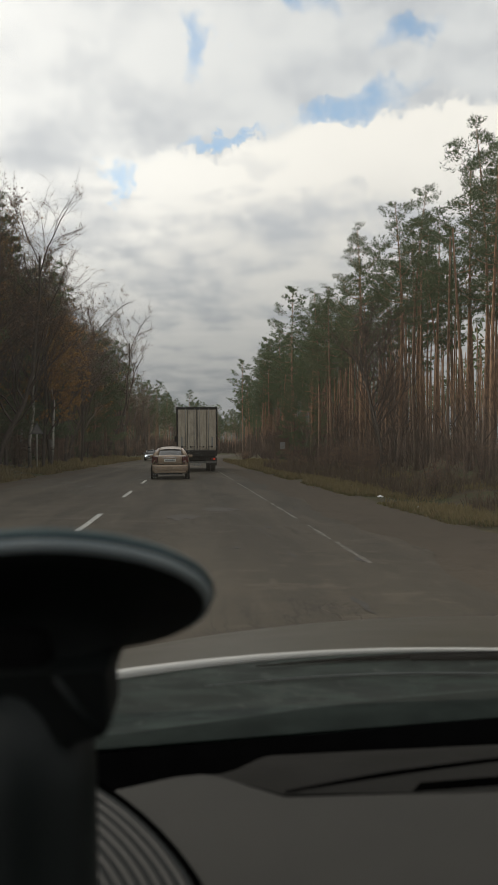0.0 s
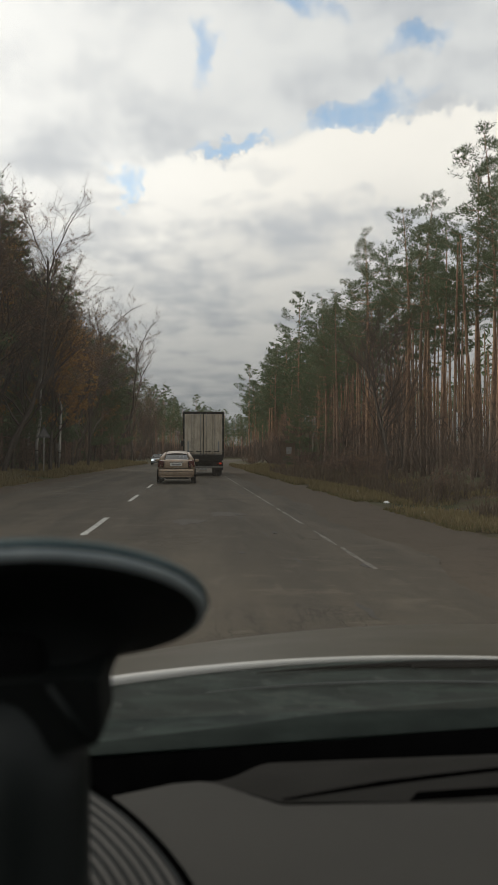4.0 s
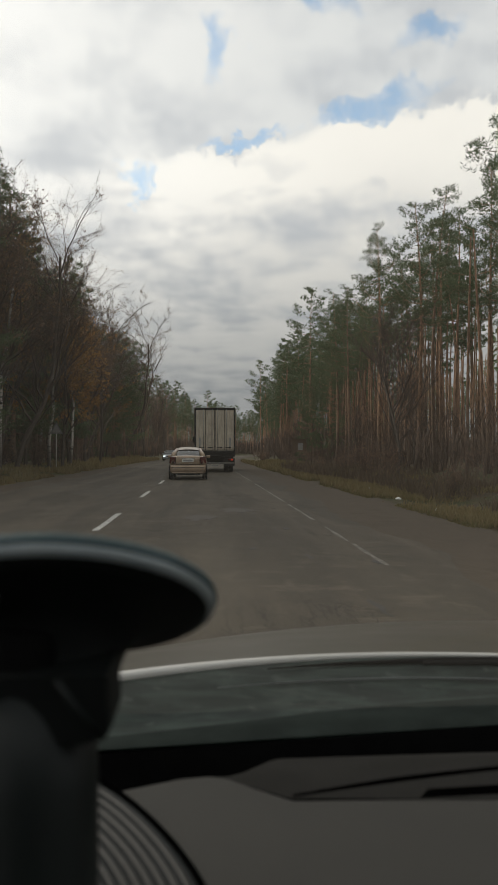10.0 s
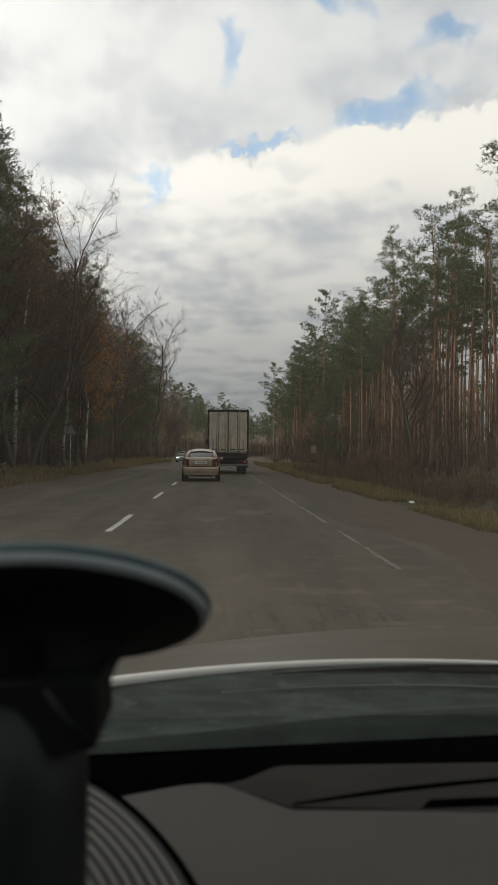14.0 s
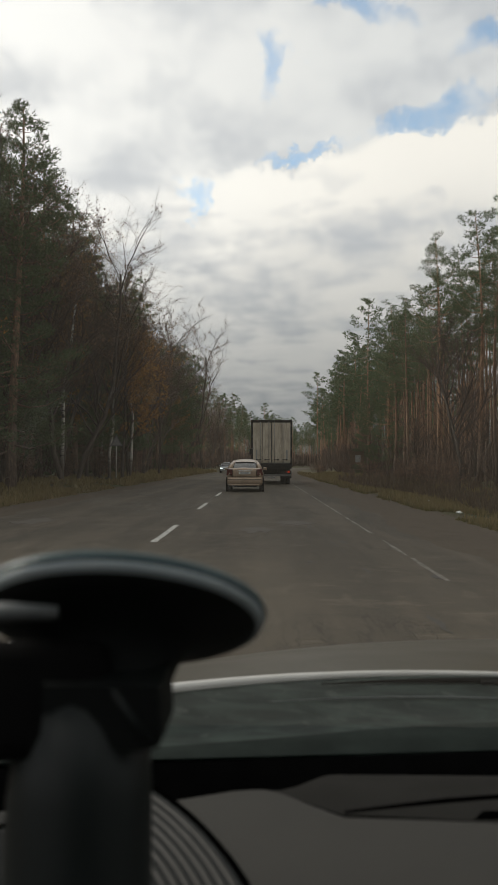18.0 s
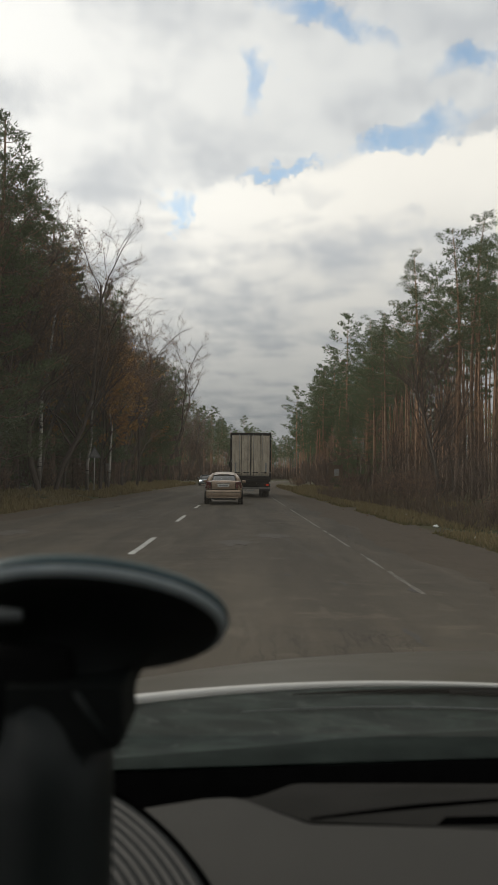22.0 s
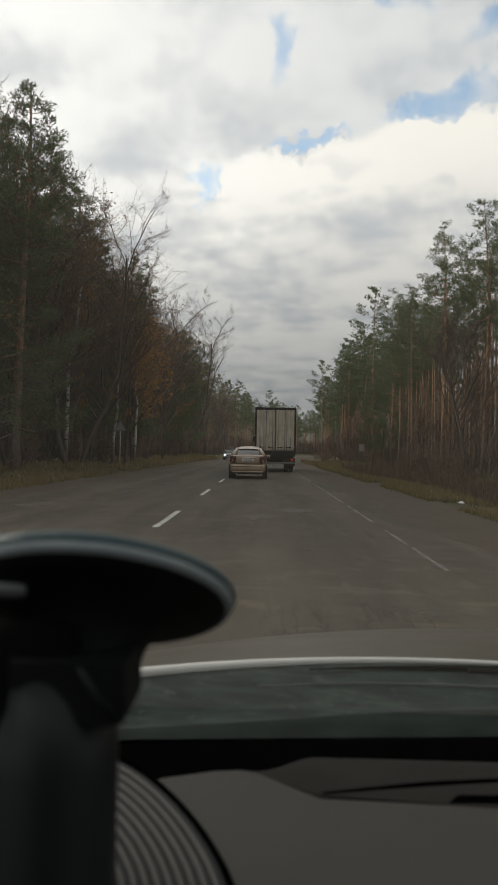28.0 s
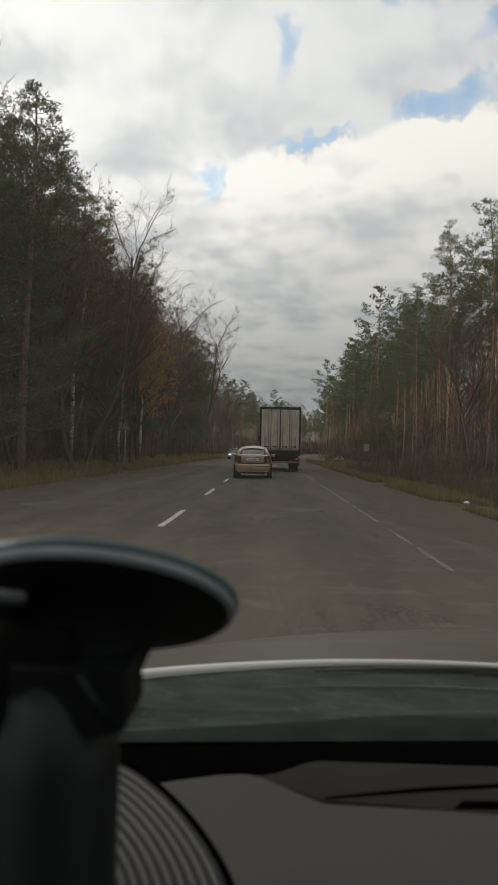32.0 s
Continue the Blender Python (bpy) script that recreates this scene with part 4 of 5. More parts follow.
for k in range(1250):
    if k < 700:
        y = rw.uniform(8, 330)
        s = rw.choice((rw.uniform(26, 75), -rw.uniform(17, 60), -rw.uniform(17, 60)))
    elif k > 1050:
        y = rw.uniform(190, 430)
        s = rw.uniform(-110, -16)
    else:
        y = rw.uniform(330, 620)
        s = rw.uniform(10, 60) * rw.choice((-1, 1))
    x = road_x(y) + s
    hgt, z0 = rw.uniform(12, 18), ground_z(x, y) - 0.1
    low = 0.52 if y < 140 and s > 0 else 0.05
    stems.tube([(x, y, z0), (x + rw.uniform(-0.3, 0.3), y, z0 + hgt * 0.95)], [0.16, 0.04], 4, False)
    for _ in range(42):
        q = rw.random()
        r = 2.3 * (1 - 0.75 * q) * rw.random() ** 0.5
        a = rw.uniform(0, 6.28)
        fan(woods, Vector((x + r * math.cos(a), y + r * math.sin(a), z0 + hgt * (low + (0.98 - low) * q))), (0.5 * math.cos(a), 0.5 * math.sin(a), 0.2), 1.0, 0.16, 2, rw)
for k in range(230):
    y = rw.uniform(20, 125)
    x = road_x(y) - rw.uniform(13.0, 25.0)
    hgt, z0 = rw.uniform(4, 8), ground_z(x, y) - 0.1
    stems.tube([(x, y, z0), (x, y, z0 + hgt * 0.9)], [0.07, 0.02], 4, False)
    for _ in range(46):
        q = rw.random()
        r = 1.8 * (1 - 0.7 * q) * rw.random() ** 0.5
        a = rw.uniform(0, 6.28)
        fan(woods, Vector((x + r * math.cos(a), y + r * math.sin(a), z0 + hgt * q)), (0.5 * math.cos(a), 0.5 * math.sin(a), 0.2), 0.7, 0.13, 2, rw)
for k in range(620):
    y = rw.uniform(14, 130)
    s = rw.uniform(13.5, 38) * rw.choice((-1, 1, 1, 1, 1))
    x = road_x(y) + s
    z0, hgt, lean = ground_z(x, y) - 0.1, rw.uniform(9, 13), rw.uniform(-0.5, 0.5)
    stems.tube([(x, y, z0), (x + 0.4 * lean, y, z0 + hgt * 0.5), (x + lean, y, z0 + hgt)], [rw.uniform(0.07, 0.11), 0.07, 0.035], 5, False)
tagged(new("far_woods", woods.mesh("far_woods", MAT["needles"])), "dense dark pine woods behind the roadside trees", "forest", kind="stuff")
tagged(new("far_trunks", stems.mesh("far_trunks", MAT["pine_bark"], True)), "many thin pine trunks deep in the woods", "forest", kind="stuff")
# any kind that the rows above left out gets one tree deeper in the wood
for k, kind in enumerate(pines_near + pines_full + pines_far + pines_small + birches + golden + oaks + bare_trees + bushes):
    if not kind.used:
        kind.put(road_x(36 + 7 * k) - 13.2, 36 + 7 * k, 0.95, 77 * k)


# ---- vehicles on the road ----
def wheel(parent, x, y, r, w, rim_mat="steel"):
    t = part("wheel", Shape().lathe([(r * 0.62, -w / 2), (r * 0.92, -w / 2), (r, -w * 0.36), (r, w * 0.36), (r * 0.92, w / 2), (r * 0.62, w / 2), (r * 0.60, w * 0.3), (r * 0.60, -w * 0.3), (r * 0.62, -w / 2)], (x, y, r), (0, 90, 0), 28), "rubber", parent, "black tyre", True)
    rim = part("rim", Shape().lathe([(0.02, w * 0.28), (r * 0.22, w * 0.30), (r * 0.50, w * 0.18), (r * 0.60, w * 0.34), (r * 0.62, w * 0.1), (r * 0.62, -w * 0.34), (r * 0.50, -w * 0.18), (r * 0.22, -w * 0.30), (0.02, -w * 0.28)], (x, y, r), (0, 90, 0), 20), rim_mat, t, smooth=True)
    return t, rim


def lorry(m):
    """Box lorry seen from behind: origin on the ground under the rear doors, y ahead."""
    t = thing("box_lorry", m, "box lorry with dirty white rear doors and black frame", "lorry")
    W, Z0, Z1, L = 2.52, 1.22, 3.96, 7.4
    part("cargo_box", Shape().box((W, L, Z1 - Z0 - 0.05), (0, L / 2 + 0.12, (Z0 + Z1) / 2), 0.03), "tarp", t, "grey box body")
    f = part("door_frame", Shape().box((0.12, 0.14, Z1 - Z0), (-W / 2 + 0.06, 0.05, (Z0 + Z1) / 2), 0.012).box((0.12, 0.14, Z1 - Z0), (W / 2 - 0.06, 0.05, (Z0 + Z1) / 2), 0.012)
             .box((W, 0.16, 0.16), (0, 0.04, Z1 - 0.08), 0.012).box((W, 0.16, 0.14), (0, 0.04, Z0 + 0.0), 0.012), "black_metal", t, "black steel rear frame")
    for x in (-0.9, -0.3, 0.3, 0.9):
        part("marker_lamp", Shape().box((0.09, 0.03, 0.035), (x, -0.03, Z1 - 0.05), 0.008), "red_lamp", f)
    for sx in (-1, 1):
        d = part("door", Shape().box((1.13, 0.05, Z1 - Z0 - 0.24), (sx * 0.585, 0.0, (Z0 + Z1) / 2 - 0.0), 0.008), "door", t, "dirty white rear door")
        # raised panels and their seams
        for k, (px, w) in enumerate(((0.30, 0.50), (0.86, 0.52))):
            part("panel", Shape().box((w, 0.02, Z1 - Z0 - 0.36), (sx * px, -0.03, (Z0 + Z1) / 2), 0.006), "door", d)
        part("seal", Shape().box((0.022, 0.03, Z1 - Z0 - 0.26), (sx * 0.022, -0.03, (Z0 + Z1) / 2), 0.004), "black_metal", d, "black rubber seal")
        part("panel_seam", Shape().box((0.025, 0.012, Z1 - Z0 - 0.3), (sx * 0.575, -0.03, (Z0 + Z1) / 2), 0.003), "black_metal", d)
        for px in (0.17, 0.70):
            rod = part("locking_rod", Shape().tube([(sx * px, -0.065, Z0 + 0.02), (sx * px, -0.065, Z1 - 0.1)], 0.016, 8), "steel", d, "dull steel locking rod", True)
            for z in (Z0 + 0.16, Z0 + 1.1, Z1 - 0.25):
                part("clamp", Shape().box((0.07, 0.04, 0.05), (sx * px, -0.055, z), 0.006), "steel", rod)
            part("handle", Shape().box((0.30, 0.03, 0.035), (sx * (px + 0.10), -0.085, Z0 + 0.30), 0.008).box((0.10, 0.04, 0.08), (sx * (px + 0.22), -0.07, Z0 + 0.30), 0.008), "black_metal", rod, "dark door handle")
        for z in (Z0 + 0.3, Z0 + 1.0, Z0 + 1.75, Z1 - 0.35):
            part("hinge", Shape().box((0.12, 0.04, 0.06), (sx * 1.16, -0.05, z), 0.008), "steel", d)
        part("reflector_plate", Shape().box((0.10, 0.012, 0.58), (sx * 0.93, -0.047, Z0 + 0.62), 0.003), "bar", d, "dark marker plate")
    part("tail_beam", Shape().box((2.45, 0.2, 0.20), (0, 0.1, 1.06), 0.02), "black_metal", t)
    part("chassis", Shape().box((0.09, L, 0.24), (-0.42, L / 2 + 0.3, 0.92), 0.015).box((0.09, L, 0.24), (0.42, L / 2 + 0.3, 0.92), 0.015).box((2.3, 0.5, 0.34), (0, 0.75, 0.88), 0.03), "black_metal", t, "black chassis rails")
    part("underbody", Shape().box((1.9, 1.2, 0.42), (0, 1.4, 0.80), 0.03), "matt_black", t, "black underbody")
    part("bumper", Shape().box((2.38, 0.11, 0.11), (0, 0.02, 0.57), 0.02), "steel_dark", t, "grey steel rear bumper bar")
    for sx in (-1, 1):
        part("bumper_bracket", Shape().box((0.08, 0.12, 0.42), (sx * 0.55, 0.10, 0.74), 0.01), "black_metal", t)
        lamp = part("tail_lamp", Shape().box((0.36, 0.10, 0.16), (sx * 0.98, 0.02, 0.78), 0.02), "black_metal", t, "black rear lamp cluster")
        part("lens", Shape().box((0.14, 0.03, 0.11), (sx * 1.04, -0.04, 0.78), 0.015), "tail_glow" if sx > 0 else "red_lamp", lamp, "red lens")
        part("lens", Shape().box((0.13, 0.03, 0.11), (sx * 0.88, -0.04, 0.78), 0.015), "red_lamp", lamp)
        part("mudguard", Shape().box((0.66, 0.03, 0.48), (sx * 0.90, 0.38, 0.62), 0.008), "rubber", t, "black mud flap")
        for y in (1.35,):
            wheel(t, sx * 0.72, y, 0.50, 0.27)
            wheel(t, sx * 1.03, y, 0.50, 0.27)
        wheel(t, sx * 1.02, 6.4, 0.50, 0.28)
        mirror = part("mirror", Shape().box((0.18, 0.10, 0.42), (sx * 1.40, 8.3, 2.15), 0.03).tube([(sx * 1.16, 8.4, 2.3), (sx * 1.38, 8.32, 2.3)], 0.018, 6), "black_metal", t, "black wing mirror")
        part("underrun_rail", Shape().box((0.05, 3.4, 0.10), (sx * 1.18, 3.9, 0.62), 0.01).box((0.05, 3.4, 0.10), (sx * 1.18, 3.9, 0.84), 0.01), "steel", t)
    p = part("number_plate", Shape().box((0.46, 0.02, 0.10), (0.0, 0.0, 0.43), 0.004), "dim_white", t, "small dim white number plate under the bumper")
    part("plate_bar", Shape().box((0.36, 0.012, 0.05), (0.0, -0.012, 0.43), 0.002), "bar", p)
    part("cab", Shape().box((2.4, 1.7, 2.05), (0, 8.5, 1.75), 0.14), "white", t, "white cab", True)
    part("roof_deflector", Shape().box((2.2, 0.8, 0.6), (0, 8.3, 3.05), 0.12, (20, 0, 0)), "white", t)
    part("windscreen", Shape().box((2.1, 0.04, 0.85), (0, 9.36, 2.15), 0.03), "car_glass", t)
    return t


def sedan(m, paint, label, lit_front=False):
    """A saloon car, rear towards -y, origin on the ground at its middle."""
    t = thing("saloon_car", m, label, "car")
    L, W = 4.35, 1.70
    # half outline of the body from below: stations along y with half widths and heights
    st = [(-2.16, 0.66, 0.36, 0.93), (-2.13, 0.74, 0.30, 1.025), (-2.02, 0.79, 0.28, 1.065), (-1.55, 0.825, 0.24, 1.075), (-0.9, 0.845, 0.22, 1.02), (0.0, 0.85, 0.22, 0.955), (0.9, 0.845, 0.22, 0.93), (1.5, 0.81, 0.24, 0.84), (1.95, 0.74, 0.27, 0.74), (2.12, 0.62, 0.32, 0.62), (2.17, 0.5, 0.36, 0.52)]
    rows = []
    for y, w, z0, z1 in st:
        mid = z0 + (z1 - z0) * 0.55
        half = [(0.0, z0), (w * 0.82, z0), (w * 0.95, z0 + 0.05), (w * 0.985, z0 + 0.16), (w, mid), (w * 0.985, z1 - 0.10), (w * 0.93, z1 - 0.025), (w * 0.80, z1), (0.0, z1 + 0.02)]
        rows.append([(x, y, z) for x, z in half] + [(-x, y, z) for x, z in half[::-1][1:-1]])
    sh = Shape()
    rows = [r + [r[0]] for r in rows]
    sh.grid(rows)
    n = len(rows[0])
    sh.f.append(tuple(range(n - 1)))
    sh.f.append(tuple(range(len(sh.v) - n, len(sh.v) - 1))[::-1])
    body = part("body", sh, paint, t, "metallic painted body", True)
    # cabin: roof with pillars, glass between
    cab = [(-1.70, 0.62, 1.06), (-1.42, 0.575, 1.20), (-1.05, 0.535, 1.34), (-0.70, 0.51, 1.42), (-0.1, 0.50, 1.465), (0.42, 0.53, 1.42), (1.20, 0.68, 0.95)]
    part("windows", Shape().grid([[(-0.79, y, 0.95), (-w * 1.04, y, z - 0.075), (-w * 0.82, y, z - 0.03), (0, y, z - 0.012), (w * 0.82, y, z - 0.03), (w * 1.04, y, z - 0.075), (0.79, y, 0.95)] for y, w, z in cab]), "car_glass", t, "dark tinted windows", True)
    part("roof", Shape().grid([[(-w * 1.14, y, z - 0.13), (-w * 1.04, y, z - 0.055), (-w * 0.80, y, z - 0.004), (-w * 0.4, y, z + 0.018), (0, y, z + 0.024), (w * 0.4, y, z + 0.018), (w * 0.80, y, z - 0.004), (w * 1.04, y, z - 0.055), (w * 1.14, y, z - 0.13)] for y, w, z in cab[2:6]]), paint, t, smooth=True)
    for sx in (-1, 1):
        part("rear_pillar", Shape().tube([(sx * 0.685, -1.76, 1.03), (sx * 0.62, -1.42, 1.17), (sx * 0.555, -1.02, 1.30), (sx * 0.52, -0.70, 1.375)], [0.115, 0.10, 0.08, 0.05], 8), paint, t, smooth=True)
        part("front_pillar", Shape().tube([(sx * 0.71, 1.20, 0.94), (sx * 0.585, 0.42, 1.39)], [0.05, 0.035], 6), paint, t, smooth=True)
        part("door_pillar", Shape().box((0.03, 0.09, 0.46), (sx * 0.70, -0.15, 1.18), 0.01, (0, -sx * 22, 0)), "black_plastic", t)
        lamp = part("tail_lamp", Shape().box((0.27, 0.12, 0.31), (sx * 0.665, -2.09, 0.885), 0.035, (0, -sx * 8, sx * 18)), "red_lamp", t, "dark red tail lamp")
        part("indicator", Shape().box((0.12, 0.03, 0.05), (sx * 0.62, -2.168, 0.80), 0.01, (0, 0, sx * 16)), "red_lamp", lamp)
        part("reflector", Shape().box((0.20, 0.02, 0.05), (sx * 0.60, -2.205, 0.42), 0.008), "red_lamp", t)
        part("headlamp", Shape().box((0.34, 0.16, 0.15), (sx * 0.60, 2.00, 0.64), 0.03, (0, 0, -sx * 24)), "headlamp" if lit_front else "clear_lamp", t, "lit headlamp" if lit_front else "clear headlamp")
        part("wing_mirror", Shape().box((0.19, 0.10, 0.13), (sx * 0.93, 0.68, 1.02), 0.03), paint, t, smooth=True)
        part("door_handle", Shape().box((0.02, 0.16, 0.03), (sx * 0.855, -0.35, 0.80), 0.006), paint, t)
        for y in (-1.30, 1.33):
            part("wheel_arch", Shape().lathe([(0.33, 0.0), (0.335, 0.08), (0.30, 0.08)], (sx * 0.79, y, 0.32), (0, sx * 90, 0), 24), "matt_black", t)
            wheel(t, sx * 0.75, y, 0.31, 0.19)
    bump_ = part("rear_bumper", Shape().box((1.58, 0.22, 0.32), (0, -2.12, 0.50), 0.07).box((1.40, 0.16, 0.08), (0, -2.14, 0.33), 0.03), paint, t, "painted rear bumper", True)
    part("bumper_groove", Shape().box((1.50, 0.012, 0.018), (0, -2.228, 0.56), 0.003), "black_plastic", bump_)
    part("valance", Shape().box((1.1, 0.03, 0.09), (0, -2.19, 0.27), 0.01), "black_plastic", bump_)
    part("boot_panel", Shape().box((1.06, 0.06, 0.36), (0, -2.135, 0.86), 0.03), paint, t, "painted boot lid", True)
    part("boot_line", Shape().box((1.12, 0.012, 0.012), (0, -2.165, 0.675), 0.002), "black_plastic", t)
    part("chrome_strip", Shape().box((0.62, 0.03, 0.035), (0, -2.17, 0.96), 0.008), "chrome", t, "chrome strip over the number plate")
    p = part("number_plate", Shape().box((0.52, 0.02, 0.115), (0, -2.175, 0.855), 0.004), "plate", t, "white number plate")
    part("plate_bar", Shape().box((0.42, 0.012, 0.055), (0, -2.188, 0.855), 0.002), "bar", p)
    part("front_bumper", Shape().box((1.52, 0.2, 0.28), (0, 2.08, 0.42), 0.07), paint, t, smooth=True)
    part("grille", Shape().box((0.62, 0.05, 0.12), (0, 2.16, 0.60), 0.015), "black_plastic", t, "black radiator grille")
    part("front_plate", Shape().box((0.52, 0.02, 0.115), (0, 2.20, 0.44), 0.004), "plate", t)
    part("exhaust_pipe", Shape().tube([(-0.5, -2.0, 0.24), (-0.5, -2.24, 0.24)], 0.03, 10), "steel", t)
    return t


lorry(pose(0.72, 42.0, -0.005))
sedan(pose(-0.68, 32.7, 0.0), "gold", "gold saloon car with dark red tail lamps behind the lorry")
sedan(pose(-4.75, 97.0, 0.0, 0, 0, 180), "silver", "silver saloon car with lit headlamps in the oncoming lane", True)
sedan(pose(road_x(150) - 1.6, 150.0, 0.0, 0, 0, 172), "white", "small white car far down the road", True)


# ---- the car that carries the view: bonnet, cowl, dashboard ----
own = thing("car", pose(0.4, 0.0, 0.0), "car with a grey dashboard and dull beige bonnet", "car")
CX = -0.4  # from the car's middle line to the view


def lip_y(x):
    return 1.15 - 0.42 * (x - 0.45) ** 2


def lip_z(x):
    return 0.9245 - 0.035 * (x + 0.12)


def bonnet_point(x, k):
    y0, z0 = lip_y(x), lip_z(x)
    y1 = 2.10 - 0.22 * (x - 0.45) ** 2
    z1 = 0.700 + 0.055 * x - 0.025 * (x - 0.3) ** 2
    return (x + CX, y0 + (y1 - y0) * k, z0 - 0.006 + (z1 - z0) * k + 0.010 * math.sin(math.pi * k))


bx_ = [-0.50 + 1.86 * i / 40 for i in range(41)]
rows = [[bonnet_point(x, k / 16) for x in bx_] for k in range(17)]
rows += [[(p[0], p[1] + 0.05, p[2] - 0.06) for p in rows[-1]], [(p[0], p[1] + 0.08, 0.45) for p in rows[-1]]]
part("bonnet", Shape().grid(rows), "bonnet", own, "dull beige-grey bonnet", True)
# rear edge of the bonnet, its bright sky reflection painted as pale colour
lip_rows = []
for dy, dz in ((-0.0035, -0.0075), (-0.0045, -0.001), (-0.002, 0.0035), (0.005, 0.0050), (0.013, 0.0035)):
    lip_rows.append([(x + CX, lip_y(x) + dy * w, lip_z(x) + dz * w) for x in bx_ for w in (1.0 - 0.42 * min(1, max(0, (x + 0.1) / 0.5)),)])
part("bonnet_lip", Shape().grid(lip_rows), "lip", own, "rear edge of the bonnet, sky reflection painted pale", True)
# wiper resting at the foot of the windscreen
wx = [0.10 + 0.95 * i / 20 for i in range(21)]
wip = part("wiper", Shape().tube([(x + CX, lip_y(x) - 0.035, lip_z(x) + 0.002 - 0.004 * math.cos(3 * x)) for x in wx], [0.001 + 0.010 * min(1, 1.5 * (x - 0.1)) for x in wx], 8), "matt_black", own, "black wiper blade", True)
part("wiper_arm", Shape().tube([(0.35 + CX, lip_y(0.35) - 0.075, 0.917), (0.7 + CX, lip_y(0.7) - 0.065, 0.914), (1.0 + CX, 1.0, 0.912)], [0.004, 0.006, 0.008], 6), "matt_black", wip, "black wiper arm", True)
# cowl: gently folded panel between bonnet and windscreen foot
crow = []
for k in range(15):
    u = k / 14
    crow.append([(x + CX, lip_y(x) - 0.004 - u * (lip_y(x) - 0.004 - (0.80 + 0.10 * (x + 0.12))), lip_z(x) - 0.005 + u * (0.905 - lip_z(x) + 0.005) + 0.004 * math.sin(9 * u + 2 * x) - 0.010 * math.sin(math.pi * u)) for x in bx_])
cowl = part("cowl_panel", Shape().grid(crow), "cowl", own, "dusty black plastic cowl under the windscreen, reflections painted in", True)
# darker wavy strip laid over the lower edge of the cowl
strip_rows = []
for u in (0.0, 0.33, 0.66, 1.0):
    row = []
    for x in bx_:
        top = 0.62 + 0.30 * max(0.0, (0.16 - x) / 0.5) + 0.05 * math.sin(7 * x + 1)
        k = min(1.0, top) + (1.0 - min(1.0, top)) * u
        yy = lip_y(x) - 0.004 - k * (lip_y(x) - 0.004 - (0.80 + 0.10 * (x + 0.12)))
        zz = lip_z(x) - 0.005 + k * (0.905 - lip_z(x) + 0.005) + 0.004 * math.sin(9 * k + 2 * x) - 0.010 * math.sin(math.pi * k)
        row.append((x + CX, yy, zz + 0.0025))
    strip_rows.append(row)
part("cowl_seal", Shape().grid(strip_rows), "cowl_dark", own, "dark wavy strip along the cowl", True)
# fold line in the cowl; the light along it is a paler colour
fx = [0.02 + 0.75 * i / 24 for i in range(25)]
part("cowl_crease", Shape().tube([(x + CX, lip_y(x) - 0.075 - 0.05 * (x - 0.02), lip_z(x) - 0.0095) for x in fx], [0.0006 + 0.0011 * math.sin(math.pi * i / 24) for i in range(25)], 5), "highlight_grey", own, "thin crease in the cowl, highlight painted pale", True)
# black band at the foot of the windscreen, and the trench before the dashboard
part("windscreen_band", Shape().slab([(-0.52 + CX, 0.77), (-0.12 + CX, 0.805), (0.38 + CX, 0.855), (1.36 + CX, 0.90), (1.36 + CX, 0.60), (-0.52 + CX, 0.50)], 0.80, 0.82), "matt_black", own, "black band at the windscreen foot")
part("band_wall", Shape().grid([[(x + CX, 0.80 + 0.10 * (x + 0.12) - 0.002, z) for x in bx_] for z in (0.81, 0.906)]), "matt_black", own)
dash = part("dashboard", Shape().slab([(-0.56 + CX, -0.10), (1.36 + CX, -0.10), (1.36 + CX, 0.60), (0.50 + CX, 0.602), (0.20 + CX, 0.600), (0.080 + CX, 0.605), (0.055 + CX, 0.624), (0.025 + CX, 0.648), (0.008 + CX, 0.656), (-0.02 + CX, 0.652), (-0.075 + CX, 0.632), (-0.56 + CX, 0.56)], 0.80, 0.946), "dash", own, "matt grey plastic dashboard top")
bv = dash.modifiers.new("soft_edge", "BEVEL")
bv.width, bv.segments = 0.006, 3


def vent_z(y):
    return 0.9455 - 0.055 * max(0.0, (y - 0.604) / 0.20) ** 2


def vent_w(x, y0):
    u = min(1.0, (x - 0.008) / 0.11)
    return 0.004 + (0.790 + 0.045 * x - y0) * u * u * (3 - 2 * u)


vx = ((0.008, 0.654), (0.025, 0.647), (0.04, 0.635), (0.055, 0.623), (0.068, 0.613), (0.081, 0.604), (0.095, 0.603), (0.12, 0.602), (0.20, 0.602), (0.40, 0.602), (0.8, 0.602), (1.34, 0.602))
# the shade at the windscreen foot is painted in by the darker plastic
part("windscreen_vent", Shape().grid([[(x + CX, y0 + vent_w(x, y0) * k / 10, vent_z(y0 + vent_w(x, y0) * k / 10)) for x, y0 in vx] for k in range(11)]), "dash_shaded", dash, "dark front edge sloping to the windscreen, shade in its colour", True)
gx = [0.080 + 0.9 * i / 36 for i in range(37)]


def slot_y(x):
    return 0.607 + 0.238 * (x - 0.08) - 0.10 * (x - 0.08) ** 2


def foot_y(x):
    return max(0.591, 0.605 - 0.085 * (x - 0.08))


# flat strip on the surface; the slot's inner shade is its black colour
part("vent_slot", Shape().grid([[(x + CX, slot_y(x) + e * min(1.0, 0.4 + 6 * (x - 0.08)), vent_z(slot_y(x) + e) + 0.0010) for x in gx] for e in (0.0, 0.011)]), "recess_shade", dash, "narrow defroster slot, its inner dark painted black")
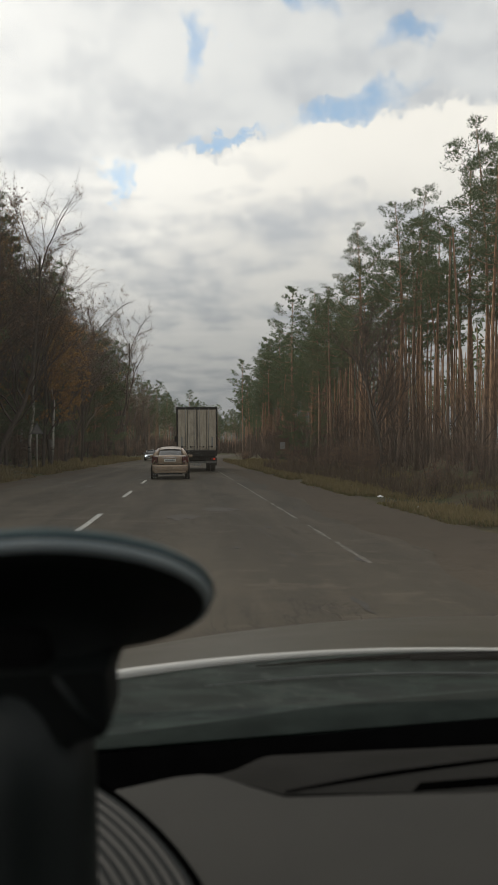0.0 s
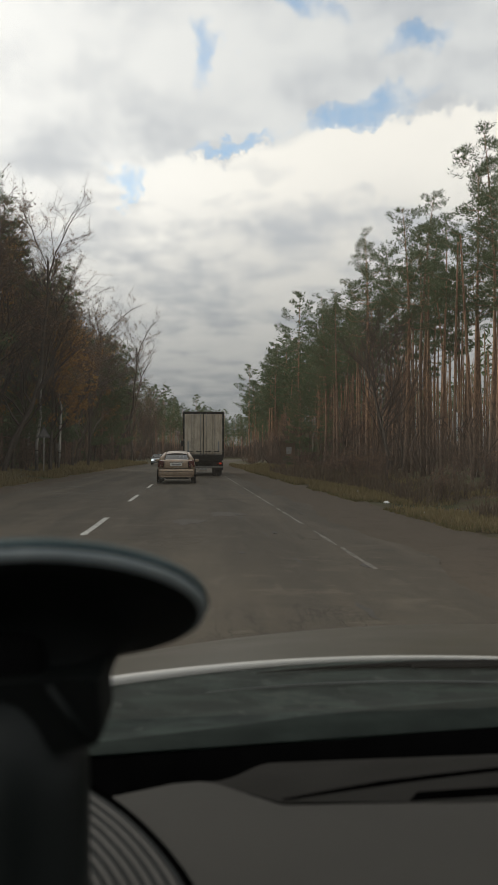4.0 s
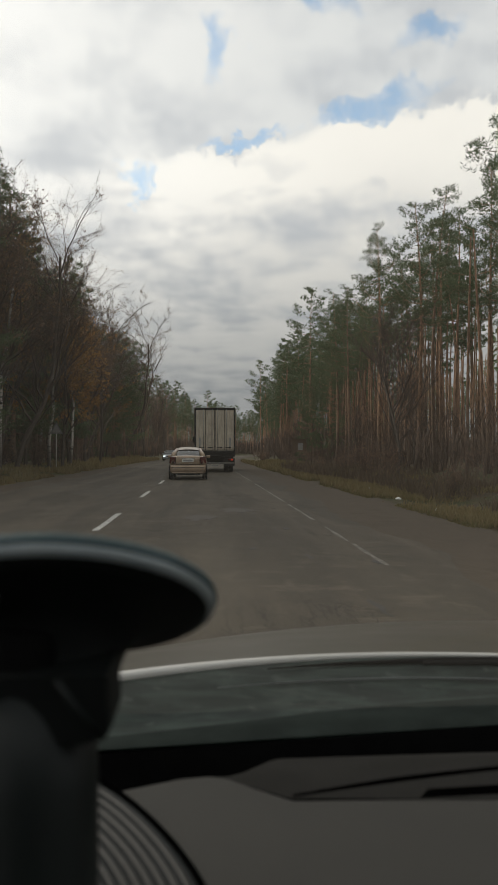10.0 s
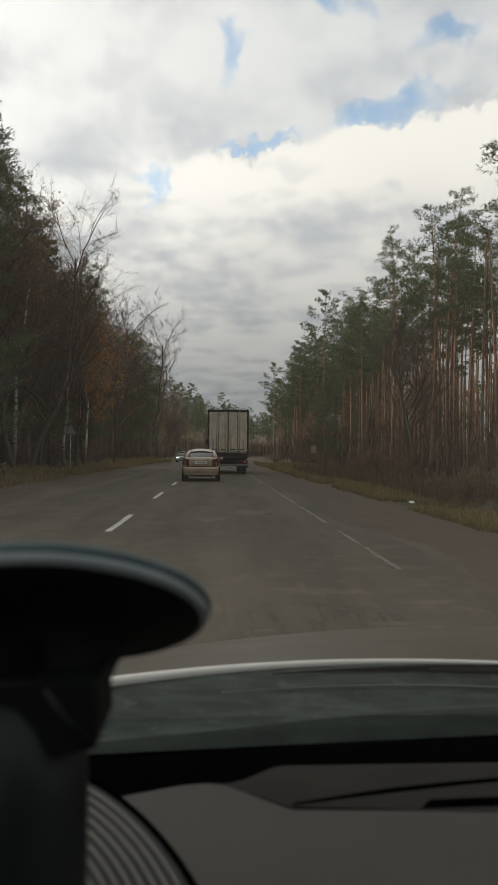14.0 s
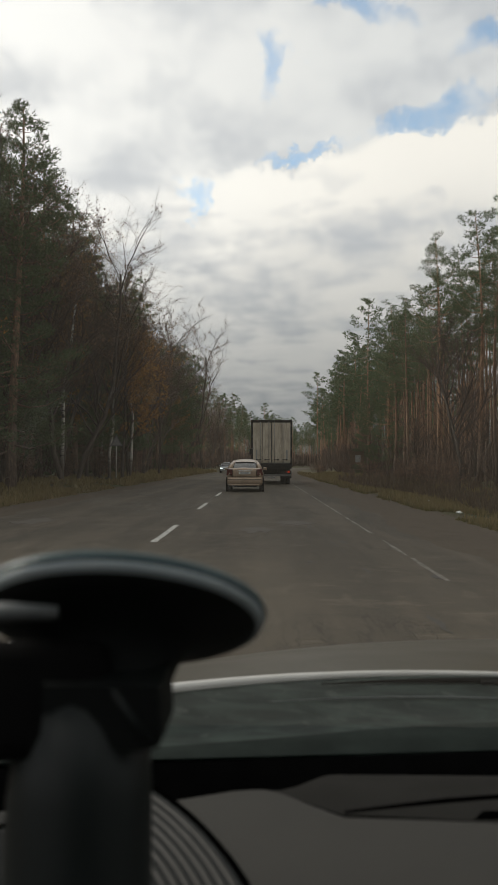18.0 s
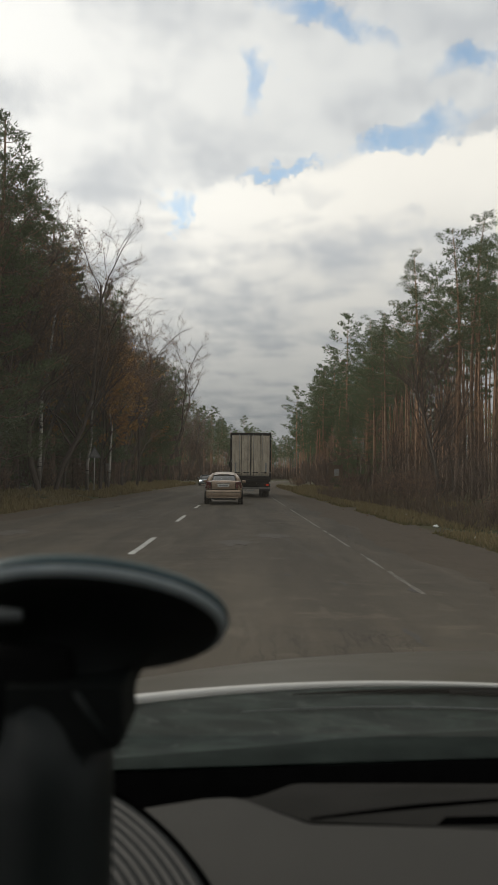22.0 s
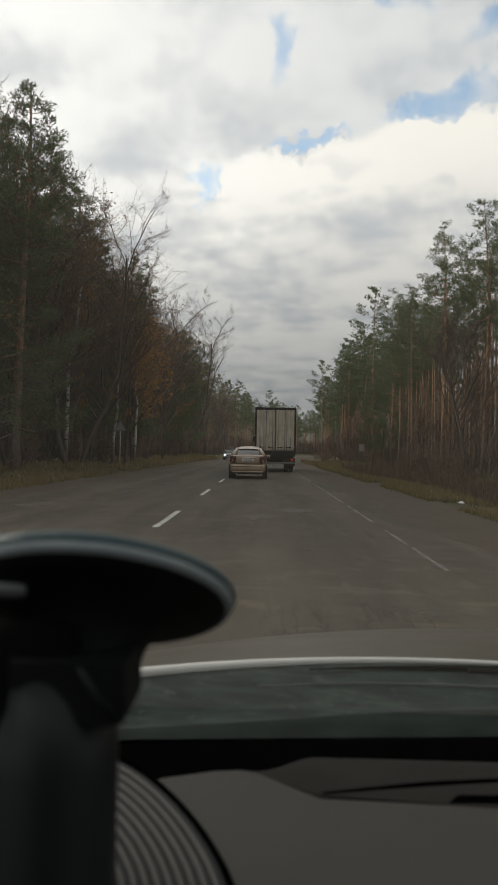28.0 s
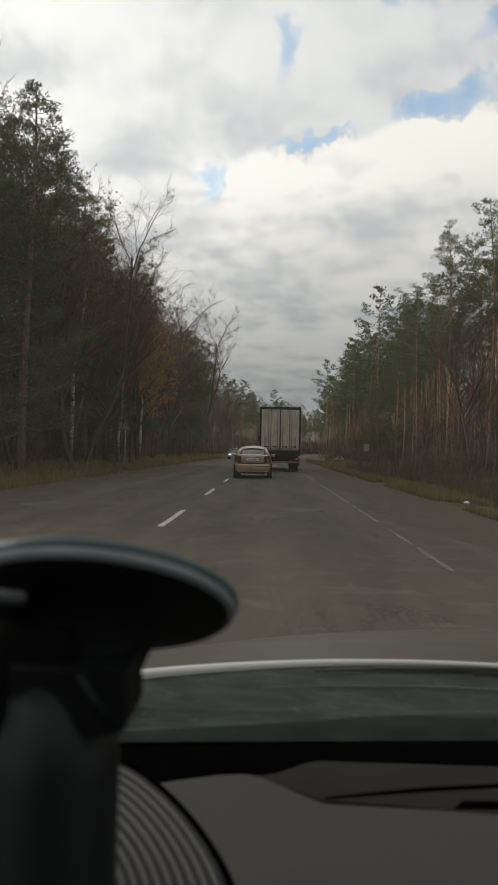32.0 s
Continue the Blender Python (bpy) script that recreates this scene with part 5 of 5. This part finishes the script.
part("vent_lip", Shape().grid([[(x + CX, foot_y(x) + (slot_y(x) - 0.001 - foot_y(x)) * k / 8, vent_z(foot_y(x) + (slot_y(x) - foot_y(x)) * k / 8) + 0.0010) for x in gx] for k in range(9)]), "dash_shaded", dash, "dark grey lip below the defroster slot", True)
# thin plate in black that stands for the shade inside the opening
part("vent_opening", Shape().slab([(0.192 + CX, 0.5975), (0.204 + CX, 0.612), (0.34 + CX, 0.619), (0.75 + CX, 0.634), (0.75 + CX, 0.612), (0.30 + CX, 0.6015)], 0.9462, 0.9472), "recess_shade", dash, "defroster opening, its inner dark painted black")
# speaker grille: nested rounded rings in a shallow dish
GX, GY = -0.13, 0.455


def ring_point(s, i, n, e=1.34):
    c, q = math.cos(2 * math.pi * i / n), math.sin(2 * math.pi * i / n)
    return (GX + CX + 0.139 * s * abs(c) ** (2 / e) * (1 if c >= 0 else -1), GY + 0.222 * s * abs(q) ** (2 / e) * (1 if q >= 0 else -1))


def ring_band(s0, s1, z, crown, n=80):
    """A flat closed band between two scales of the grille's outline, crowned in the middle."""
    rows = []
    for k in range(5):
        w = k / 4
        rows.append([(*ring_point(s0 + (s1 - s0) * w, i, n), z + crown * math.sin(math.pi * w)) for i in range(n + 1)])
    return Shape().grid(rows)


# outer channel: a raised band, the channel's shade painted as black
grille = part("speaker_grille", ring_band(1.015, 0.965, 0.9462, 0.0026), "recess_shade", dash, "ribbed speaker grille in the dashboard top", True)
part("speaker_bed", Shape().slab([ring_point(0.975, i, 64) for i in range(64)], 0.9455, 0.9466), "black_plastic", grille, "black speaker bed")
for k in range(14):
    s = 0.945 - 0.060 * k
    part("grille_ring", ring_band(s, s - 0.038, 0.9468, 0.0018), "grille", grille, smooth=True)

# shell that closes the cabin
part("windscreen", Shape().grid([[(x, 0.92, 0.905) for x in (-0.86, 0.0, 0.94)], [(x, 0.36, 1.24) for x in (-0.74, 0.0, 0.82)], [(x, 0.03, 1.43) for x in (-0.62, 0.0, 0.70)]]), "pane", own, "clear windscreen").visible_shadow = False
part("roof", Shape().box((1.34, 1.9, 0.05), (0.04, -0.93, 1.455), 0.02), "lining", own, "dark roof lining")
part("rear_wall", Shape().box((1.62, 0.06, 0.95), (0.02, -1.85, 0.98), 0.02), "lining", own)
for sx in (-1, 1):
    part("pillar", Shape().tube([(0.02 + sx * 0.90, 0.90, 0.90), (0.03 + sx * 0.80, 0.40, 1.22), (0.04 + sx * 0.68, 0.03, 1.43)], 0.035, 8), "black_plastic", own, "black windscreen pillar", True)
    part("side_panel", Shape().box((0.06, 2.8, 0.62), (0.02 + sx * 0.88, -0.45, 0.61), 0.02), "bonnet", own)
    part("rear_post", Shape().box((0.06, 0.5, 0.6), (0.03 + sx * 0.76, -1.62, 1.16), 0.02, (0, -sx * 14, 0)), "bonnet", own)
    for y in (1.42, -1.35):
        wheel(own, 0.02 + sx * 0.76, y, 0.32, 0.2)
part("floor_pan", Shape().box((1.7, 3.6, 0.08), (0.02, -0.1, 0.28), 0.02), "matt_black", own)
part("bulkhead", Shape().box((1.78, 0.06, 0.52), (0.02, 0.93, 0.60), 0.02), "matt_black", own)

# ---- phone holder on the windscreen ----
holder = thing("phone_holder", pose(-0.072, 0.372, 1.1695), "black suction-cup phone holder stuck to the windscreen", "phone holder")
TILT = 148  # the cup's axis points down and back from the glass
part("suction_cup", Shape().lathe([(0.001, 0.0005), (0.070, 0.001), (0.0748, 0.002), (0.0738, 0.0042), (0.064, 0.0062), (0.053, 0.0095), (0.044, 0.0128), (0.037, 0.017), (0.032, 0.024), (0.029, 0.034), (0.028, 0.050)], (0, 0, 0), (TILT, 0, 0), 64), "black_plastic", holder, "black rubber suction cup", True)
rim = part("rim", Shape().lathe([(0.066, -0.003), (0.0765, -0.004), (0.0785, -0.001), (0.0775, 0.0022), (0.072, 0.0036), (0.066, 0.0030)], (0, 0, 0), (TILT, 0, 0), 72), "rim", holder, "milky translucent cup rim", True)
part("rim_edge", Shape().lathe([(0.0765, -0.0062), (0.0795, -0.0052), (0.0800, -0.0028), (0.0785, -0.0012), (0.0760, -0.0042)], (0, 0, 0), (TILT, 0, 0), 72), "teal", rim, "dark teal outer edge", True)
part("clamp", Shape().box((0.098, 0.052, 0.056), (-0.046, -0.036, -0.032), 0.012, (-18, 0, 0)), "matt_black", holder, "black clamp block behind the cup", True)
# the lever's highlight is put into its pale grey colour
part("lever", Shape().tube([(-0.064, -0.058, 0.017), (-0.040, -0.065, 0.018), (-0.018, -0.066, 0.018)], [0.0045, 0.0045, 0.003], 10), "highlight_grey", holder, "grey locking lever with painted highlight", True)
neck_out = [(-0.026, -0.012), (0.0300, -0.012), (0.0315, -0.036), (0.0295, -0.0405), (0.018, -0.0425), (0.010, -0.042), (-0.004, -0.035), (-0.026, -0.024)]
neck = part("neck", Shape().add([(x * k, y, z - 0.004) for y, k in ((-0.064, 0.97), (-0.060, 1.0), (-0.024, 1.0)) for x, z in neck_out],
            [tuple(range(8))] + [(8 * r + i, 8 * r + 8 + i, 8 * r + 8 + (i + 1) % 8, 8 * r + (i + 1) % 8) for r in range(2) for i in range(8)] + [tuple(range(23, 15, -1))]), "black_plastic", holder, "black wedge-shaped neck under the cup")
part("neck_rib", Shape().tube([(0.008, -0.064, -0.018), (0.016, -0.064, -0.030), (0.026, -0.064, -0.042)], [0.0015, 0.002, 0.0015], 6), "arm_plastic", neck, smooth=True)
part("arm", Shape().tube([(-0.012, -0.032, -0.030), (-0.012, -0.044, -0.075), (-0.009, -0.060, -0.14), (-0.006, -0.078, -0.2255)], [0.032, 0.035, 0.035, 0.0345], 28), "arm_plastic", holder, "black holder arm", True)
part("foot", Shape().lathe([(0.02, 0.0), (0.036, 0.002), (0.036, 0.010), (0.030, 0.014)], (-0.006, -0.078, -0.2255), (0, 0, 0), 24), "matt_black", holder, "black holder foot on the dashboard", True)


# ---- roadside things ----
def warning_sign(x, y):
    t = thing("road_sign", pose(x, y, ground_z(x, y) - 0.05), "triangular warning sign on a grey post on the verge", "road sign")
    part("post", Shape().tube([(0, 0, 0), (0, 0, 2.55)], 0.038, 10), "concrete", t, "pale post", True)

    def tri(r, y0, y1):
        p = [(r * math.sin(a), 0, 2.75 + r * math.cos(a)) for a in (0, 2 * math.pi / 3, 4 * math.pi / 3)]
        return Shape().add([(a, y0, c) for a, b, c in p] + [(a, y1, c) for a, b, c in p], [(0, 1, 2), (5, 4, 3), (0, 3, 4, 1), (1, 4, 5, 2), (2, 5, 3, 0)])
    # plate and face get their backlit shade from greyed colours
    plate = part("plate", tri(0.52, -0.055, -0.04), "sign_backlit", t, "triangular plate greyed as if backlit")
    part("face", tri(0.36, -0.062, -0.056), "dim_white", plate, "face dimmed as if backlit")
    part("symbol", Shape().box((0.06, 0.006, 0.26), (0, -0.066, 2.72), 0.002), "bar", plate)
    return t


def info_board(m, label):
    """A small roofed notice board on wooden posts."""
    t = thing("notice_board", m, label, "notice board")
    for sx in (-1, 1):
        part("post", Shape().box((0.12, 0.12, 2.6), (sx * 0.55, 0, 1.3), 0.012), "wood", t)
        part("roof_board", Shape().box((0.95, 0.75, 0.04), (sx * 0.40, 0, 2.72), 0.008, (0, sx * 16, 0)), "wood", t, "weathered wooden roof board")
    b = part("board", Shape().box((1.0, 0.05, 1.1), (0, -0.03, 1.95), 0.01), "wood", t)
    part("poster", Shape().box((0.46, 0.008, 0.62), (0.08, -0.062, 1.85), 0.002), "dim_white", b, "pale notice sheet")
    part("text_bar", Shape().box((0.30, 0.006, 0.09), (0.08, -0.07, 2.02), 0.001), "bar", b)
    part("rail", Shape().box((1.2, 0.06, 0.08), (0, 0, 0.9), 0.01), "wood", t)
    return t


def billboard(x, y):
    t = thing("billboard", pose(x, y, ground_z(x, y) - 0.05, 0, 0, 12), "white and blue billboard on two posts at the forest edge", "billboard")
    for sx in (-1, 1):
        part("post", Shape().tube([(sx * 1.5, 0.1, 0), (sx * 1.5, 0.1, 5.6)], 0.11, 10), "concrete", t, "concrete post", True)
    f = part("panel", Shape().box((5.9, 0.16, 3.1), (0, 0, 6.2), 0.02), "sign_white", t, "white poster panel")
    part("blue_field", Shape().box((3.9, 0.02, 1.0), (-0.95, -0.09, 7.2), 0.004), "sign_blue", f, "dark blue poster field")
    part("blue_corner", Shape().box((1.8, 0.02, 0.7), (2.0, -0.09, 7.3), 0.004), "sky_blue", f)
    part("blue_edge", Shape().box((0.5, 0.02, 1.6), (2.65, -0.09, 6.1), 0.004), "sky_blue", f)
    for k in range(3):
        part("text_bar", Shape().box((1.1 + 0.3 * k, 0.02, 0.2), (0.3 + 0.25 * k, -0.105, 7.2 - 0.55 * k), 0.004), "sign_white" if k == 0 else "bar", f)
    for z in (4.62, 7.78):
        part("frame_rail", Shape().box((6.0, 0.2, 0.08), (0, 0, z), 0.01), "steel", f)
    return t


warning_sign(road_x(47) - 8.2, 47.0)
info_board(pose(road_x(58) - 9.4, 58.0, ground_z(road_x(58) - 9.4, 58) - 0.05, 0, 0, 8), "small roofed wooden notice board on the verge")
info_board(pose(road_x(60) + 10.2, 60.0, ground_z(road_x(60) + 10.2, 60) - 0.05, 0, 0, -12), "small roofed wooden notice board before the pines")
billboard(-21.0, 67.0)

# crow's nest in a bare tree
nest = Shape()
rn = random.Random(3)
for _ in range(120):
    a, b = rn.uniform(0, 6.28), rn.uniform(-1, 1)
    p = Vector((0.28 * math.cos(a) * (1 - 0.3 * b * b), 0.28 * math.sin(a) * (1 - 0.3 * b * b), 0.2 * b))
    d = Vector((rn.uniform(-1, 1), rn.uniform(-1, 1), rn.uniform(-0.5, 0.5))).normalized() * 0.22
    nest.tube([p - d, p + d], [0.012, 0.008], 3, False)
hold = thing("bare_tree", pose(road_x(42) - 10.6, 42.0, ground_z(road_x(42) - 10.6, 42.0) - 0.1), "tall leafless tree with a bird's nest of twigs", "broadleaf tree", "broadleaf trees")
w_, tw_, l_ = broad_shapes(62, 13.0, 0.15, 3, (13, 7, 6), 0.02, 0.42, 0.35, 0.0, 0.08, 0.005)
part("trunk", w_, "grey_bark", hold, smooth=True)
part("branches", tw_, "twig", hold, smooth=True)
part("leaves", l_, "leaf_brown", hold)
nb = part("nest", nest, "twig", hold, "dark ball of twigs")
nb.location = (0.05, 0.0, 10.4)

# litter on the verge
for k, (s, y, r) in enumerate(((7.2, 19.0, 0.10), (7.6, 24.0, 0.12), (6.9, 15.0, 0.07), (7.9, 29.0, 0.10), (7.1, 21.5, 0.06), (8.0, 17.0, 0.08))):
    x = road_x(y) + s
    sh = Shape().add([(r * a * (1 + 0.3 * noise.noise((a * 3 + k, b * 3, c * 3))), r * b, r * 0.6 * c + r * 0.4) for a, b, c in ((1, 0, 0), (0, 1, 0), (-1, 0, 0.2), (0, -1, 0), (0.2, 0.1, 1), (0.5, 0.6, 0.7), (-0.5, 0.4, 0.6), (0, 0, -0.6))],
                     [(0, 5, 4), (5, 1, 4), (1, 6, 4), (6, 2, 4), (2, 3, 4), (3, 0, 4), (0, 1, 5), (1, 2, 6), (0, 7, 1), (1, 7, 2), (2, 7, 3), (3, 7, 0)])
    ob = new("litter", sh.mesh("litter", MAT["litter"]))
    ob.location = (x, y, ground_z(x, y) + 0.03)
    tagged(ob, "crumpled white litter lying in the verge grass", "litter", "litter on the verge")

# grass and fallen leaves
rg = random.Random(13)


def sward(name, side, near, far_, count, mat, label, y1, high):
    sh = Shape()
    for _ in range(count):
        y = 5 + (y1 - 5) * rg.random() ** 1.7
        x = road_x(y) + side * (near + (far_ - near) * rg.random() ** 1.2)
        if noise.noise((x * 0.4, y * 0.25, 2.0)) < -0.12:
            continue
        p = Vector((x, y, ground_z(x, y) - 0.02))
        fan(sh, p, (0, 0, 1.3), high * rg.uniform(0.5, 1.2) * (1 + y / 90), 0.012 * (1 + y / 30), 3, rg, 0.6)
    return tagged(new(name, sh.mesh(name, MAT[mat])), label, "grass", kind="stuff")


sward("verge_grass", 1, 6.5, 11.5, 16000, "grass", "dry yellowish grass on the verge", 90, 0.22)
sward("verge_grass", -1, 6.1, 10.5, 13000, "grass", "dry yellowish grass on the far verge", 110, 0.26)
sward("green_grass", 1, 6.4, 8.8, 15000, "grass_green", "short green grass along the shoulder", 60, 0.11)
sward("green_grass", -1, 6.0, 8.4, 7000, "grass_green", "short green grass along the far shoulder", 80, 0.13)
sward("sparse_grass", 1, 5.2, 6.9, 2600, "grass", "sparse dry grass creeping over the shoulder", 55, 0.09)
sward("tall_dry_grass", 1, 8.6, 11.5, 4500, "weeds", "tall withered weeds before the brush", 60, 0.5)
lv = Shape()
for _ in range(7000):
    y = 5 + 55 * rg.random() ** 1.5
    s = 5.9 + 8.0 * rg.random() ** 0.8
    if noise.noise((y * 0.5, s * 0.7, 3.0)) < -0.05 or (s < 7.0 and rg.random() < 0.9):
        continue
    x = road_x(y) + s
    z = ground_z(x, y) + 0.015 if s > 6.6 else -0.06
    fan(lv, Vector((x, y, z)), (0, 0, 0.05), 0.07, 0.028, 1, rg, 0.9)
tagged(new("fallen_leaves", lv.mesh("fallen_leaves", MAT["leaf_litter"])), "brown fallen leaves scattered on the verge", "leaves", kind="stuff")
